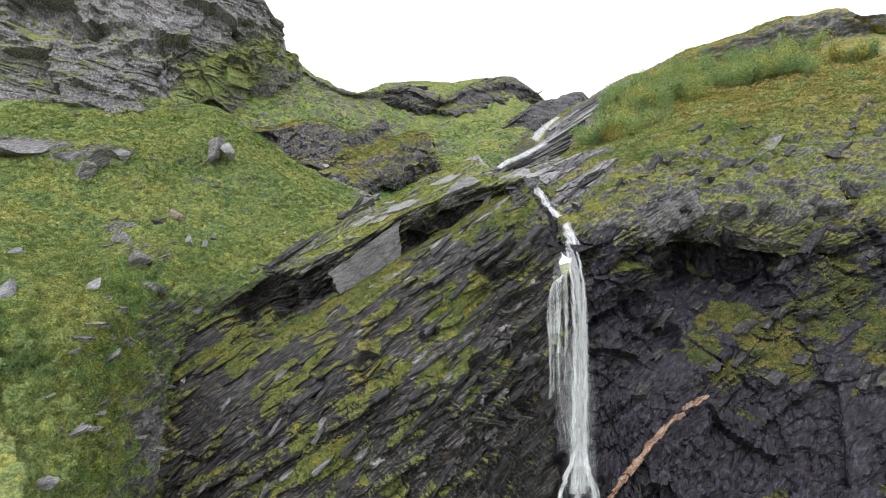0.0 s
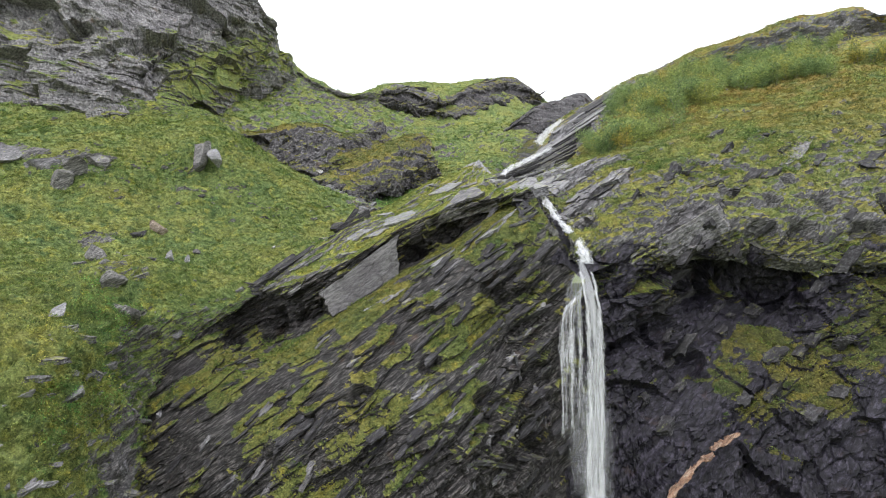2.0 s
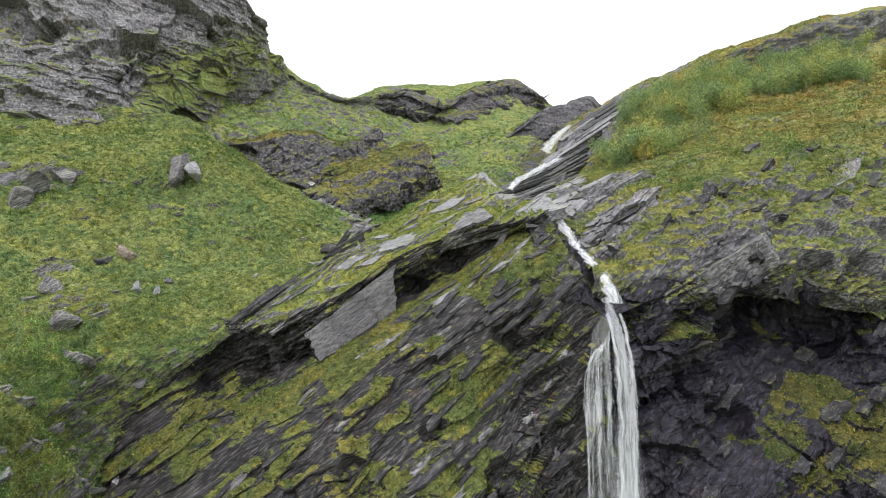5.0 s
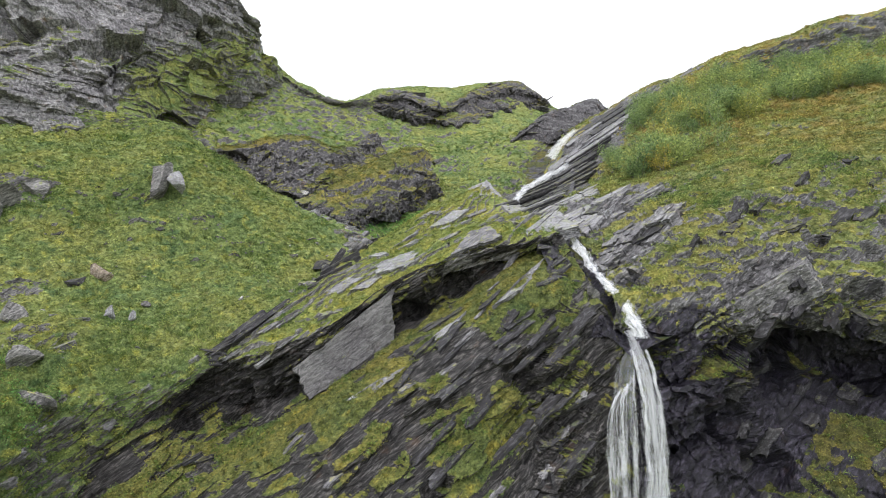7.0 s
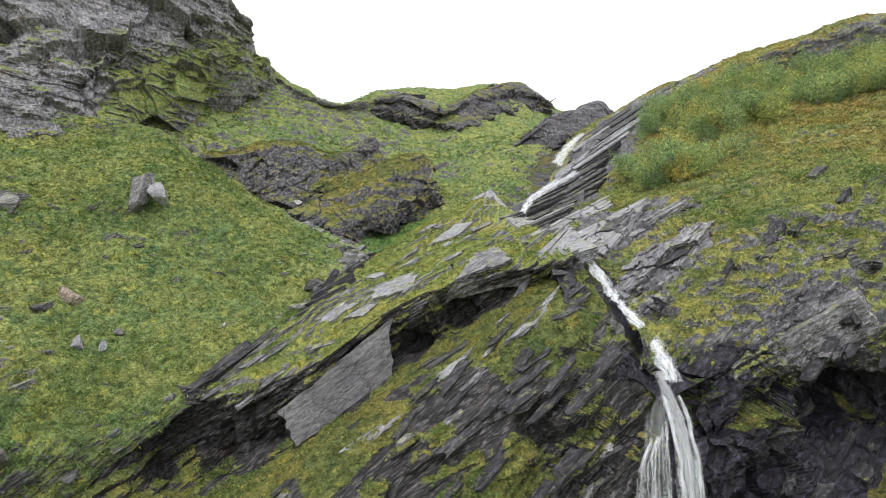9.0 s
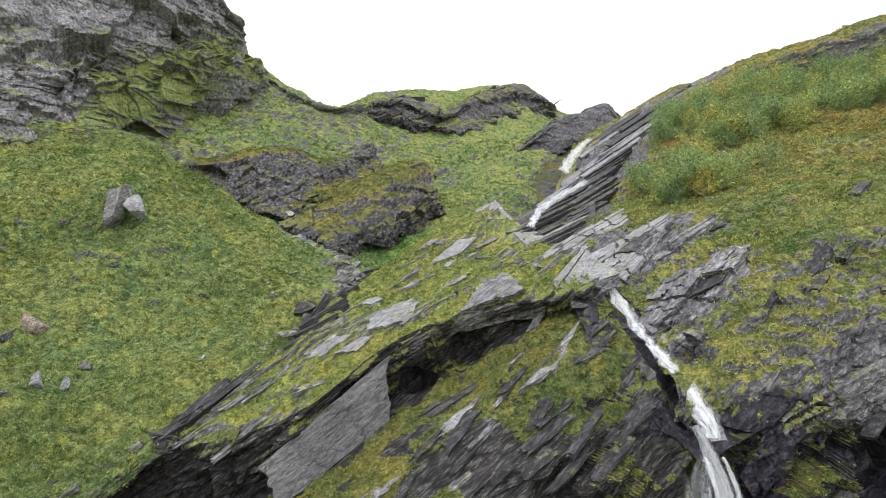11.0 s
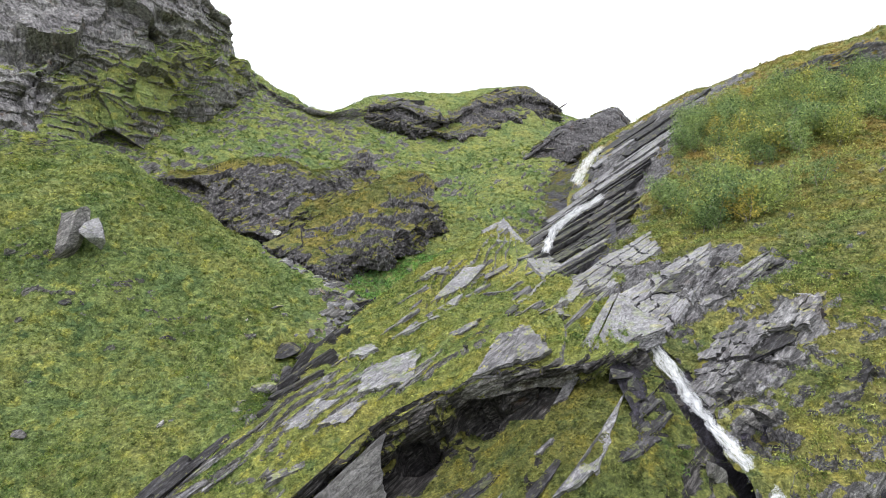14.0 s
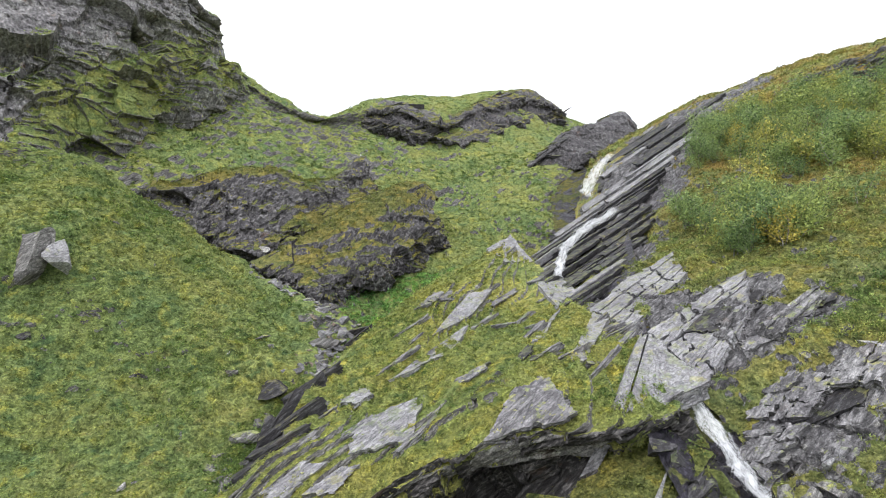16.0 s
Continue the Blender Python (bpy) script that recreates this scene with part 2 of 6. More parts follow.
def rock_colour(nt, dark, mid, pale, rust=0.25, axes=SLATE, squash=3.2):
    """Split rock: banded grain, thin bedding lines, joints, weathered specks. Gives colour and relief."""
    vec = position(nt)
    grain = noise_tex(nt, along_beds(nt, squash, 1.7, 0.34 + 0.5 / squash, axes), 1.1, 9, 0.72)
    blotch = noise_tex(nt, vec, 0.16, 4, 0.6)
    col = ramp(nt, grain, (0.37, dark), (0.5, mid), (0.63, pale))
    col = mixed(nt, ramp(nt, blotch, (0.35, (0, 0, 0)), (0.65, (1, 1, 1))), mixed(nt, 1.0, col, (0.66, 0.64, 0.67), 'MULTIPLY'), col)
    for bed, strike, dip, depth in ((0.9, 1.2, 0.14, 0.28), (0.9 * squash, 1.6, 0.2, 0.4)):
        split = noise_tex(nt, along_beds(nt, bed, strike, dip, axes), 1.0, 4, 0.55)
        line = ramp(nt, split, (0.465, (0, 0, 0)), (0.485, (0.85, 0.85, 0.85)), (0.505, (0, 0, 0)))
        col = mixed(nt, line, col, mixed(nt, 1.0, col, (depth, depth, depth * 1.03), 'MULTIPLY'))
    joint = voronoi_edges(nt, warped(nt, along_beds(nt, 0.4 + 0.1 * squash, 0.3, 0.17, axes), 0.45), 1.0)
    col = mixed(nt, ramp(nt, joint, (0.0, (0.7, 0.7, 0.7)), (0.03, (0, 0, 0))), col, mixed(nt, 1.0, col, (0.35, 0.35, 0.36), 'MULTIPLY'))
    speck = noise_tex(nt, vec, 5.5, 5, 0.8)
    col = mixed(nt, 1.0, col, ramp(nt, speck, (0.36, (0.55, 0.55, 0.55)), (0.5, (1, 1, 1)), (0.66, (1.7, 1.68, 1.65))), 'MULTIPLY')
    stain = ramp(nt, noise_tex(nt, vec, 0.32, 5, 0.7), (0.6, (0, 0, 0)), (0.72, (1, 1, 1)))
    col = mixed(nt, maths(nt, 'MULTIPLY', stain, rust), col, (0.2, 0.1, 0.055))
    lichen = ramp(nt, noise_tex(nt, vec, 2.6, 4, 0.7), (0.62, (0, 0, 0)), (0.7, (1, 1, 1)))
    col = mixed(nt, maths(nt, 'MULTIPLY', lichen, min(0.35, 2.2 * mid[0])), col, (0.42, 0.42, 0.39))
    relief = maths(nt, 'ADD', maths(nt, 'MULTIPLY', grain, 0.75), maths(nt, 'MULTIPLY', ramp(nt, joint, (0.0, (0, 0, 0)), (0.06, (1, 1, 1))), 0.25))
    return col, relief


def grass_colour(nt, autumn=0.0):
    """Upland turf: broad swathes of green and yellow, small patches of moss, fern and dead grass."""
    vec = position(nt)
    broad = noise_tex(nt, vec, 0.09, 4, 0.6)
    mid = noise_tex(nt, vec, 0.42, 5, 0.65)
    tone = noise_tex(nt, position(nt, (1, 1, 1.8), (0.4, 0.9, 0)), 0.3, 6, 0.7)
    fine = noise_tex(nt, vec, 3.2, 6, 0.75)
    col = ramp(nt, broad, (0.3, (0.14, 0.185, 0.072)), (0.48, (0.205, 0.232, 0.08)), (0.68, (0.28, 0.262, 0.085)))
    col = mixed(nt, ramp(nt, tone, (0.36, (0.75, 0.75, 0.75)), (0.46, (0, 0, 0))), col, (0.08, 0.135, 0.058))
    col = mixed(nt, ramp(nt, mid, (0.54, (0, 0, 0)), (0.66, (0.75, 0.75, 0.75))), col, (0.36, 0.32, 0.075))
    col = mixed(nt, ramp(nt, tone, (0.6, (0, 0, 0)), (0.7, (0.6, 0.6, 0.6))), col, (0.2, 0.15, 0.06))
    if autumn:
        au = ramp(nt, noise_tex(nt, vec, 0.2, 5, 0.65), (0.43, (0, 0, 0)), (0.62, (autumn, autumn, autumn)))
        # rust colours only up among the birches
        sep = nt.nodes.new("ShaderNodeSeparateXYZ")
        nt.links.new(vec, sep.inputs[0])
        zone = nt.nodes.new("ShaderNodeMapRange")
        zone.inputs["From Min"].default_value, zone.inputs["From Max"].default_value = 60.0, 82.0
        nt.links.new(sep.outputs[2], zone.inputs["Value"])
        au = maths(nt, 'MULTIPLY', au, maths(nt, 'ADD', maths(nt, 'MULTIPLY', zone.outputs[0], 0.85), 0.15))
        col = mixed(nt, au, col, (0.27, 0.17, 0.05))
    dapple = noise_tex(nt, warped(nt, vec, 0.6, 0.9), 0.95, 5, 0.7)
    col = mixed(nt, 1.0, col, ramp(nt, dapple, (0.36, (0.5, 0.54, 0.5)), (0.5, (1.05, 1.05, 1.03)), (0.64, (1.35, 1.3, 1.2))), 'MULTIPLY')
    col = mixed(nt, 1.0, col, ramp(nt, fine, (0.32, (0.38, 0.42, 0.38)), (0.5, (1.02, 1.02, 1.02)), (0.68, (2.0, 1.95, 1.85))), 'MULTIPLY')
    return col, fine


def terrain(name, dark, mid, pale, autumn=0.0, rust=0.25, gloss=0.6, axes=SLATE, squash=3.2, moss=(1, 1, 1)):
    m, nt, bsdf = nodes_of(name)
    rock, grain = rock_colour(nt, dark, mid, pale, rust, axes, squash)
    green, fine = grass_colour(nt, autumn)
    green = mixed(nt, 1.0, green, moss, 'MULTIPLY')
    at = nt.nodes.new("ShaderNodeAttribute")
    at.attribute_name = "grass"
    edge = noise_tex(nt, along_beds(nt, 1.8, 0.7, 0.5, axes), 1.3, 6, 0.7)
    w = maths(nt, 'ADD', at.outputs["Fac"], maths(nt, 'MULTIPLY', maths(nt, 'SUBTRACT', edge, 0.5), 1.0))
    w = ramp(nt, w, (0.42, (0, 0, 0)), (0.58, (1, 1, 1)))
    nt.links.new(mixed(nt, w, rock, green), bsdf.inputs["Base Color"])
    rr = ramp(nt, noise_tex(nt, position(nt), 0.4, 3), (0.35, (gloss - 0.14,) * 3), (0.65, (gloss + 0.2,) * 3))
    nt.links.new(mixed(nt, w, rr, (0.95, 0.95, 0.95)), bsdf.inputs["Roughness"])
    bump = nt.nodes.new("ShaderNodeBump")
    bsdf.inputs["Specular IOR Level"].default_value = 0.3
    bump.inputs["Strength"].default_value = 1.0
    bump.inputs["Distance"].default_value = 0.35
    nt.links.new(mixed(nt, w, grain, fine), bump.inputs["Height"])
    nt.links.new(bump.outputs[0], bsdf.inputs["Normal"])
    return m


MAT_MEADOW = terrain("meadow_and_rock", (0.05, 0.047, 0.05), (0.14, 0.135, 0.135), (0.33, 0.32, 0.31), 0.0, moss=(0.8, 0.9, 0.93))
MAT_RAMP = terrain("mossy_slate", (0.06, 0.057, 0.055), (0.17, 0.165, 0.16), (0.38, 0.37, 0.36), 0.25, 0.15, moss=(1.06, 1.08, 1.02))
# Moss multiplier: own olive tone plus shade of the cliff put into the colour.
MAT_CLIFF = terrain("dark_layered_slate_shaded_moss", (0.009, 0.0085, 0.009), (0.03, 0.028, 0.0275), (0.18, 0.17, 0.165), 0.0, 0.2, 0.55, SLATE, 5.2, (0.66, 0.65, 0.59))
# Dark from wetness and, painted in, the overhang's shade; its moss shaded too.
MAT_WET_SHADED = terrain("wet_shaded_purple_slate", (0.005, 0.0045, 0.007), (0.016, 0.0145, 0.023), (0.075, 0.067, 0.095), 0.0, 0.15, 0.45, SLATE, 1.6, (0.4, 0.37, 0.36))
MAT_CRAG = terrain("grey_crag_rock", (0.06, 0.057, 0.06), (0.2, 0.195, 0.2), (0.42, 0.415, 0.415), 0.0, 0.5, 0.6, FLAT_BEDS, 0.9, (0.78, 0.84, 0.86))
MAT_DARKCRAG = terrain("dark_crag_rock", (0.02, 0.0185, 0.021), (0.07, 0.066, 0.071), (0.25, 0.243, 0.248), 0.0, 0.3, 0.6, STEEP_BEDS, 1.1, (0.66, 0.6, 0.58))
MAT_HILL = terrain("heath_and_rock", (0.04, 0.039, 0.041), (0.125, 0.122, 0.127), (0.32, 0.317, 0.322), 0.75, moss=(0.84, 0.85, 0.88))

# ---------- the landform lines, from near to far or from top to foot ----------
LEFT_HILLSIDE = {
    "near_bank": [(-45.7, 50.0, 5.2), (-41.1, 55.0, 3.8), (-41.7, 64.0, 0.8), (-43.0, 75.0, -3.6), (-44.6, 86.0, -8.5), (-43.7, 92.0, -9.4)],
    "lower_bank": [(-60.4, 62.0, 13.6), (-51.3, 66.0, 13.9), (-46.7, 72.0, 14.2), (-47.5, 82.0, 11.6), (-48.3, 91.0, 11.3), (-47.1, 98.0, 8.0)],
    "bank_shoulder": [(-73.8, 75.0, 25.0), (-61.2, 78.0, 24.8), (-51.8, 80.0, 24.8), (-51.6, 93.0, 23.8), (-50.9, 103.0, 23.1), (-46.9, 107.0, 20.2)],
    "chasm_head": [(-94.2, 95.0, 36.0), (-78.9, 100.0, 35.3), (-68.3, 107.0, 34.6), (-58.1, 114.0, 36.1), (-44.7, 113.0, 30.4), (-36.3, 115.0, 29.8)],
    "lower_meadow": [(-114.4, 115.0, 44.3), (-95.1, 120.0, 44.9), (-80.7, 126.0, 44.4), (-59.6, 126.5, 41.9), (-46.0, 129.0, 40.1), (-23.0, 123.0, 40.5)],
    "middle_meadow": [(-129.8, 130.0, 55.4), (-104.9, 132.0, 54.5), (-83.9, 137.0, 55.4), (-59.7, 143.0, 52.9), (-40.5, 142.0, 45.7), (-24.9, 132.0, 40.7)],
    "upper_meadow": [(-145.3, 145.0, 68.8), (-116.5, 146.0, 67.6), (-85.2, 149.0, 66.0), (-60.9, 152.0, 65.2), (-38.0, 148.0, 50.7), (-22.8, 141.0, 43.6)],
    "meadow_crest": [(-152.5, 160.0, 79.4), (-123.5, 165.0, 80.1), (-91.9, 172.0, 81.3), (-66.0, 168.0, 76.4), (-46.1, 164.0, 63.3), (-18.4, 153.0, 47.5)],
    "crag_foot": [(-167.1, 175.0, 91.3), (-135.0, 180.0, 89.3), (-82.2, 178.0, 86.7), (-62.3, 180.0, 77.1), (-45.3, 180.0, 66.4), (-16.3, 163.0, 52.4)],
}
UPPER_CRAG = {
    "foot": [(-109.4, 172.0, 77.9), (-88.5, 178.0, 79.5), (-84.8, 190.0, 92.0), (-78.0, 197.0, 97.7), (-71.4, 210.0, 110.2), (-63.2, 238.0, 119.9)],
    "lower": [(-114.2, 176.0, 93.8), (-93.7, 184.0, 96.3), (-87.1, 193.0, 104.2), (-80.0, 200.0, 110.7), (-72.5, 212.0, 119.0), (-65.5, 236.0, 125.3)],
    "upper": [(-121.1, 182.0, 113.0), (-97.4, 188.0, 113.5), (-89.6, 196.0, 119.7), (-82.1, 203.0, 125.8), (-71.3, 213.0, 134.5), (-65.4, 234.0, 133.0)],
    "brow": [(-205.6, 200.0, 185.1), (-152.6, 200.0, 165.6), (-124.7, 206.0, 156.5), (-99.5, 212.0, 148.9), (-76.0, 218.0, 143.5), (-68.0, 235.0, 138.4)],
    "top": [(-267.1, 260.0, 226.0), (-198.3, 260.0, 203.5), (-157.3, 260.0, 188.2), (-121.9, 260.0, 170.2), (-95.5, 262.0, 157.5), (-79.1, 262.0, 140.9)],
}
UPPER_VALLEY = {
    "basin": [(-90.0, 180.0, 66.0), (-63.9, 184.0, 62.5), (-45.2, 180.0, 60.2), (-29.4, 170.0, 55.8), (-16.3, 163.0, 51.0), (-8.7, 163.0, 51.9), (5.3, 170.0, 57.3), (19.2, 180.0, 59.1), (28.0, 180.0, 57.0)],
    "basin_back": [(-95.0, 186.0, 75.0), (-66.7, 189.0, 71.0), (-50.2, 190.0, 66.8), (-32.9, 184.0, 62.5), (-18.2, 178.0, 57.0), (-7.3, 182.0, 60.2), (6.1, 192.0, 66.3), (18.7, 192.0, 63.8), (26.0, 194.0, 61.0)],
    "lower_step": [(-98.0, 190.0, 88.0), (-69.0, 193.0, 81.4), (-52.9, 200.0, 81.2), (-37.6, 208.0, 81.1), (-21.5, 215.0, 79.1), (-3.8, 215.0, 74.7), (7.9, 212.0, 74.4), (19.8, 205.0, 72.4), (28.0, 207.0, 69.0)],
    "upper_step": [(-95.0, 205.0, 105.0), (-72.1, 212.0, 101.3), (-56.7, 222.0, 100.2), (-38.1, 230.0, 97.3), (-17.6, 240.0, 94.4), (1.6, 240.0, 89.2), (15.3, 238.0, 90.6), (27.9, 232.0, 87.9), (36.0, 234.0, 84.0)],
    "ridge_foot": [(-80.0, 225.0, 118.0), (-66.6, 238.0, 119.9), (-54.2, 240.0, 112.7), (-41.1, 244.0, 109.5), (-19.6, 265.0, 112.3), (2.3, 262.0, 105.6), (22.1, 262.0, 104.7), (42.4, 256.0, 100.5), (52.0, 258.0, 95.0)],
    "ridge": [(-80.0, 240.0, 124.0), (-67.3, 248.0, 125.2), (-52.4, 246.0, 117.3), (-40.0, 247.0, 112.1), (-24.9, 278.0, 127.5), (3.8, 303.0, 137.0), (38.7, 325.0, 145.9), (59.5, 335.0, 136.3), (78.0, 318.0, 123.0)],
    "behind": [(-110.0, 300.0, 140.0), (-84.7, 300.0, 141.3), (-67.0, 300.0, 133.0), (-50.5, 300.0, 126.0), (-31.0, 340.0, 144.2), (6.1, 370.0, 155.1), (49.6, 390.0, 159.9), (85.2, 400.0, 152.8), (110.0, 400.0, 138.0)],
}
SLAB_RAMP = {
    "rim": [(-43.5, 113.0, 27.9), (-36.3, 117.0, 31.8), (-20.7, 111.5, 35.4), (-9.5, 117.0, 42.6), (1.9, 117.0, 47.5), (8.8, 114.5, 48.9), (15.9, 114.3, 50.5)],
    "lower": [(-24.7, 122.0, 39.1), (-20.6, 124.0, 43.8), (-11.3, 124.0, 44.8), (-4.7, 122.0, 46.4), (2.7, 121.0, 50.3), (11.7, 119.0, 51.2), (17.2, 118.0, 50.9)],
    "middle": [(-23.9, 129.0, 40.4), (-19.3, 135.0, 47.4), (-8.6, 133.0, 48.5), (-2.2, 132.0, 51.2), (5.7, 133.0, 53.6), (12.4, 129.0, 54.0), (18.2, 128.0, 54.1)],
    "upper": [(-21.9, 140.0, 43.4), (-17.7, 149.0, 49.3), (-6.4, 146.0, 53.6), (-1.2, 147.0, 54.5), (5.0, 150.0, 55.6), (11.7, 150.0, 57.2), (16.9, 145.0, 56.7)],
    "crest": [(-18.0, 151.0, 47.0), (-14.3, 162.0, 52.5), (-4.9, 166.0, 59.9), (2.2, 170.0, 63.4), (9.2, 176.0, 67.9), (13.5, 176.0, 65.7), (18.6, 172.0, 61.3)],
    "behind": [(-15.4, 156.0, 48.2), (-10.9, 168.0, 50.4), (-2.8, 176.0, 53.8), (5.3, 182.0, 59.1), (10.1, 184.0, 62.5), (14.5, 182.0, 60.2), (19.5, 176.0, 58.1)],
}
FRONT_CLIFF = {
    "rim": [(-52.0, 112.0, 27.0), (-45.4, 113.5, 27.4), (-36.3, 116.8, 31.8), (-20.7, 111.6, 35.6), (-9.4, 116.8, 42.9), (1.9, 116.8, 47.7), (9.1, 114.6, 49.1), (17.0, 114.8, 50.3)],
    "wall_foot": [(-52.0, 108.0, 20.0), (-43.0, 109.0, 22.7), (-34.8, 114.5, 21.2), (-19.8, 110.5, 27.6), (-9.4, 118.5, 35.4), (0.7, 119.0, 40.9), (10.1, 116.0, 46.5), (17.3, 113.0, 48.1)],
    "ledge_rim": [(-52.0, 105.0, 14.0), (-41.5, 103.0, 17.0), (-28.6, 101.0, 18.7), (-14.6, 101.0, 27.3), (-6.7, 104.0, 32.4), (1.7, 106.0, 37.8), (9.2, 106.0, 42.6), (18.8, 106.0, 42.1)],
    "upper_face": [(-51.0, 101.0, 8.0), (-40.9, 97.0, 11.0), (-26.9, 95.0, 14.2), (-13.3, 92.5, 20.1), (-4.2, 95.5, 23.6), (6.6, 99.3, 34.3), (11.8, 101.0, 36.4), (20.9, 103.0, 36.0)],
    "middle_face": [(-52.0, 98.0, 2.0), (-42.3, 94.0, 5.2), (-28.0, 90.0, 8.9), (-12.5, 87.5, 12.9), (-2.1, 88.0, 17.1), (7.1, 94.0, 23.7), (13.4, 98.5, 27.3), (21.4, 101.0, 29.3)],
    "lower_face": [(-52.0, 95.0, -6.0), (-41.2, 90.0, -1.6), (-28.3, 86.0, 1.5), (-11.9, 83.5, 4.7), (-0.3, 83.0, 8.1), (7.6, 88.5, 12.7), (14.9, 96.0, 12.2), (22.2, 99.0, 11.6)],
    "foot": [(-50.0, 90.0, -18.0), (-38.0, 84.0, -15.6), (-26.2, 78.0, -12.3), (-10.4, 74.0, -10.1), (1.2, 78.0, -12.3), (8.0, 85.0, -16.1), (14.8, 91.0, -15.1), (21.0, 95.0, -15.2)],
}
RIGHT_CLIFF = {
    "foot": [(18.3, 93.0, -14.3), (24.9, 86.0, -14.2), (33.3, 82.0, -14.5), (42.4, 81.0, -13.9), (53.6, 79.0, -12.9), (66.1, 74.0, -10.1)],
    "lower_face": [(20.8, 99.0, 10.7), (26.3, 93.5, 11.7), (34.3, 92.0, 8.0), (47.1, 92.5, 10.1), (58.7, 89.4, 9.1), (77.3, 85.0, 10.9)],
    "middle_face": [(21.8, 101.0, 23.3), (29.9, 98.5, 23.4), (38.2, 98.0, 17.6), (49.7, 97.0, 19.9), (59.0, 96.0, 19.8), (83.2, 91.0, 20.3)],
    "hollow": [(22.9, 103.0, 31.4), (30.7, 101.0, 30.8), (43.1, 107.0, 29.3), (54.4, 107.0, 30.3), (60.1, 99.0, 27.8), (89.2, 97.0, 29.3)],
    "lip": [(24.0, 103.0, 35.5), (32.3, 101.0, 34.4), (41.8, 103.5, 36.6), (52.8, 101.5, 37.0), (62.9, 101.3, 38.5), (91.5, 99.0, 39.3)],
    "brow": [(23.3, 107.0, 40.0), (32.5, 103.5, 39.7), (41.9, 105.0, 41.0), (54.9, 105.5, 41.5), (68.2, 105.0, 41.5), (95.6, 105.0, 42.0)],
    "top": [(23.9, 115.0, 43.7), (34.1, 112.0, 46.8), (44.4, 111.0, 45.0), (57.5, 112.0, 46.0), (72.3, 111.0, 46.0), (101.3, 111.0, 47.0)],
}
RIGHT_HILLSIDE = {
    "brow": [(21.3, 105.0, 39.3), (26.1, 104.6, 38.8), (32.6, 103.0, 38.4), (38.1, 102.4, 39.4), (46.1, 101.4, 40.6), (64.5, 99.2, 38.0), (95.5, 98.0, 39.0), (130.5, 98.0, 41.0)],
    "shoulder": [(21.8, 109.5, 41.6), (26.8, 108.6, 42.6), (33.0, 108.0, 44.8), (39.0, 106.6, 46.0), (47.5, 104.8, 46.6), (65.5, 102.6, 45.4), (97.0, 102.0, 46.8), (132.0, 102.0, 48.8)],
    "bank": [(23.7, 116.7, 45.2), (27.9, 114.5, 47.1), (34.1, 115.0, 51.9), (41.2, 114.0, 52.0), (50.3, 111.0, 51.5), (67.5, 108.0, 51.7), (102.4, 110.0, 54.9), (137.4, 110.0, 56.9)],
    "shelf": [(21.2, 126.0, 50.5), (28.5, 127.0, 54.8), (35.0, 124.0, 57.3), (40.5, 119.5, 56.0), (53.9, 118.5, 58.3), (69.9, 117.0, 59.9), (110.2, 118.0, 64.0), (145.2, 118.0, 66.0)],
    "gully_side": [(18.8, 139.0, 54.2), (24.6, 139.0, 57.4), (32.0, 134.0, 58.7), (41.4, 131.0, 61.4), (60.4, 130.0, 65.9), (81.7, 130.0, 68.4), (126.5, 135.0, 77.3), (161.5, 135.0, 79.3)],
    "lower_hill": [(17.1, 165.0, 60.9), (27.7, 163.0, 62.3), (33.9, 155.0, 63.1), (42.7, 150.0, 65.5), (58.4, 156.0, 72.8), (81.0, 154.0, 79.0), (145.7, 155.0, 94.0), (180.7, 155.0, 96.0)],
    "birch_slope": [(25.7, 195.0, 67.7), (34.5, 190.0, 73.1), (40.1, 182.0, 71.7), (47.6, 182.0, 77.0), (57.0, 183.0, 83.3), (76.5, 178.0, 88.5), (167.6, 178.0, 111.0), (202.6, 178.0, 113.0)],
    "upper_slope": [(48.3, 250.0, 99.3), (50.8, 225.0, 95.8), (56.6, 212.0, 93.7), (63.2, 207.0, 96.9), (71.7, 204.0, 99.7), (90.3, 202.0, 104.9), (167.7, 200.0, 119.9), (202.7, 200.0, 121.9)],
    "skyline": [(65.9, 262.0, 109.9), (71.1, 255.0, 113.4), (78.2, 245.0, 116.7), (89.2, 237.0, 119.4), (97.6, 226.0, 121.4), (110.8, 213.0, 122.7), (150.5, 210.0, 132.4), (178.6, 208.0, 120.3)],
    "behind": [(82.0, 300.0, 118.2), (91.6, 300.0, 123.0), (103.7, 290.0, 127.4), (124.6, 290.0, 133.3), (145.7, 290.0, 139.2), (178.5, 290.0, 146.4), (231.0, 290.0, 152.8), (266.0, 290.0, 154.8)],
}
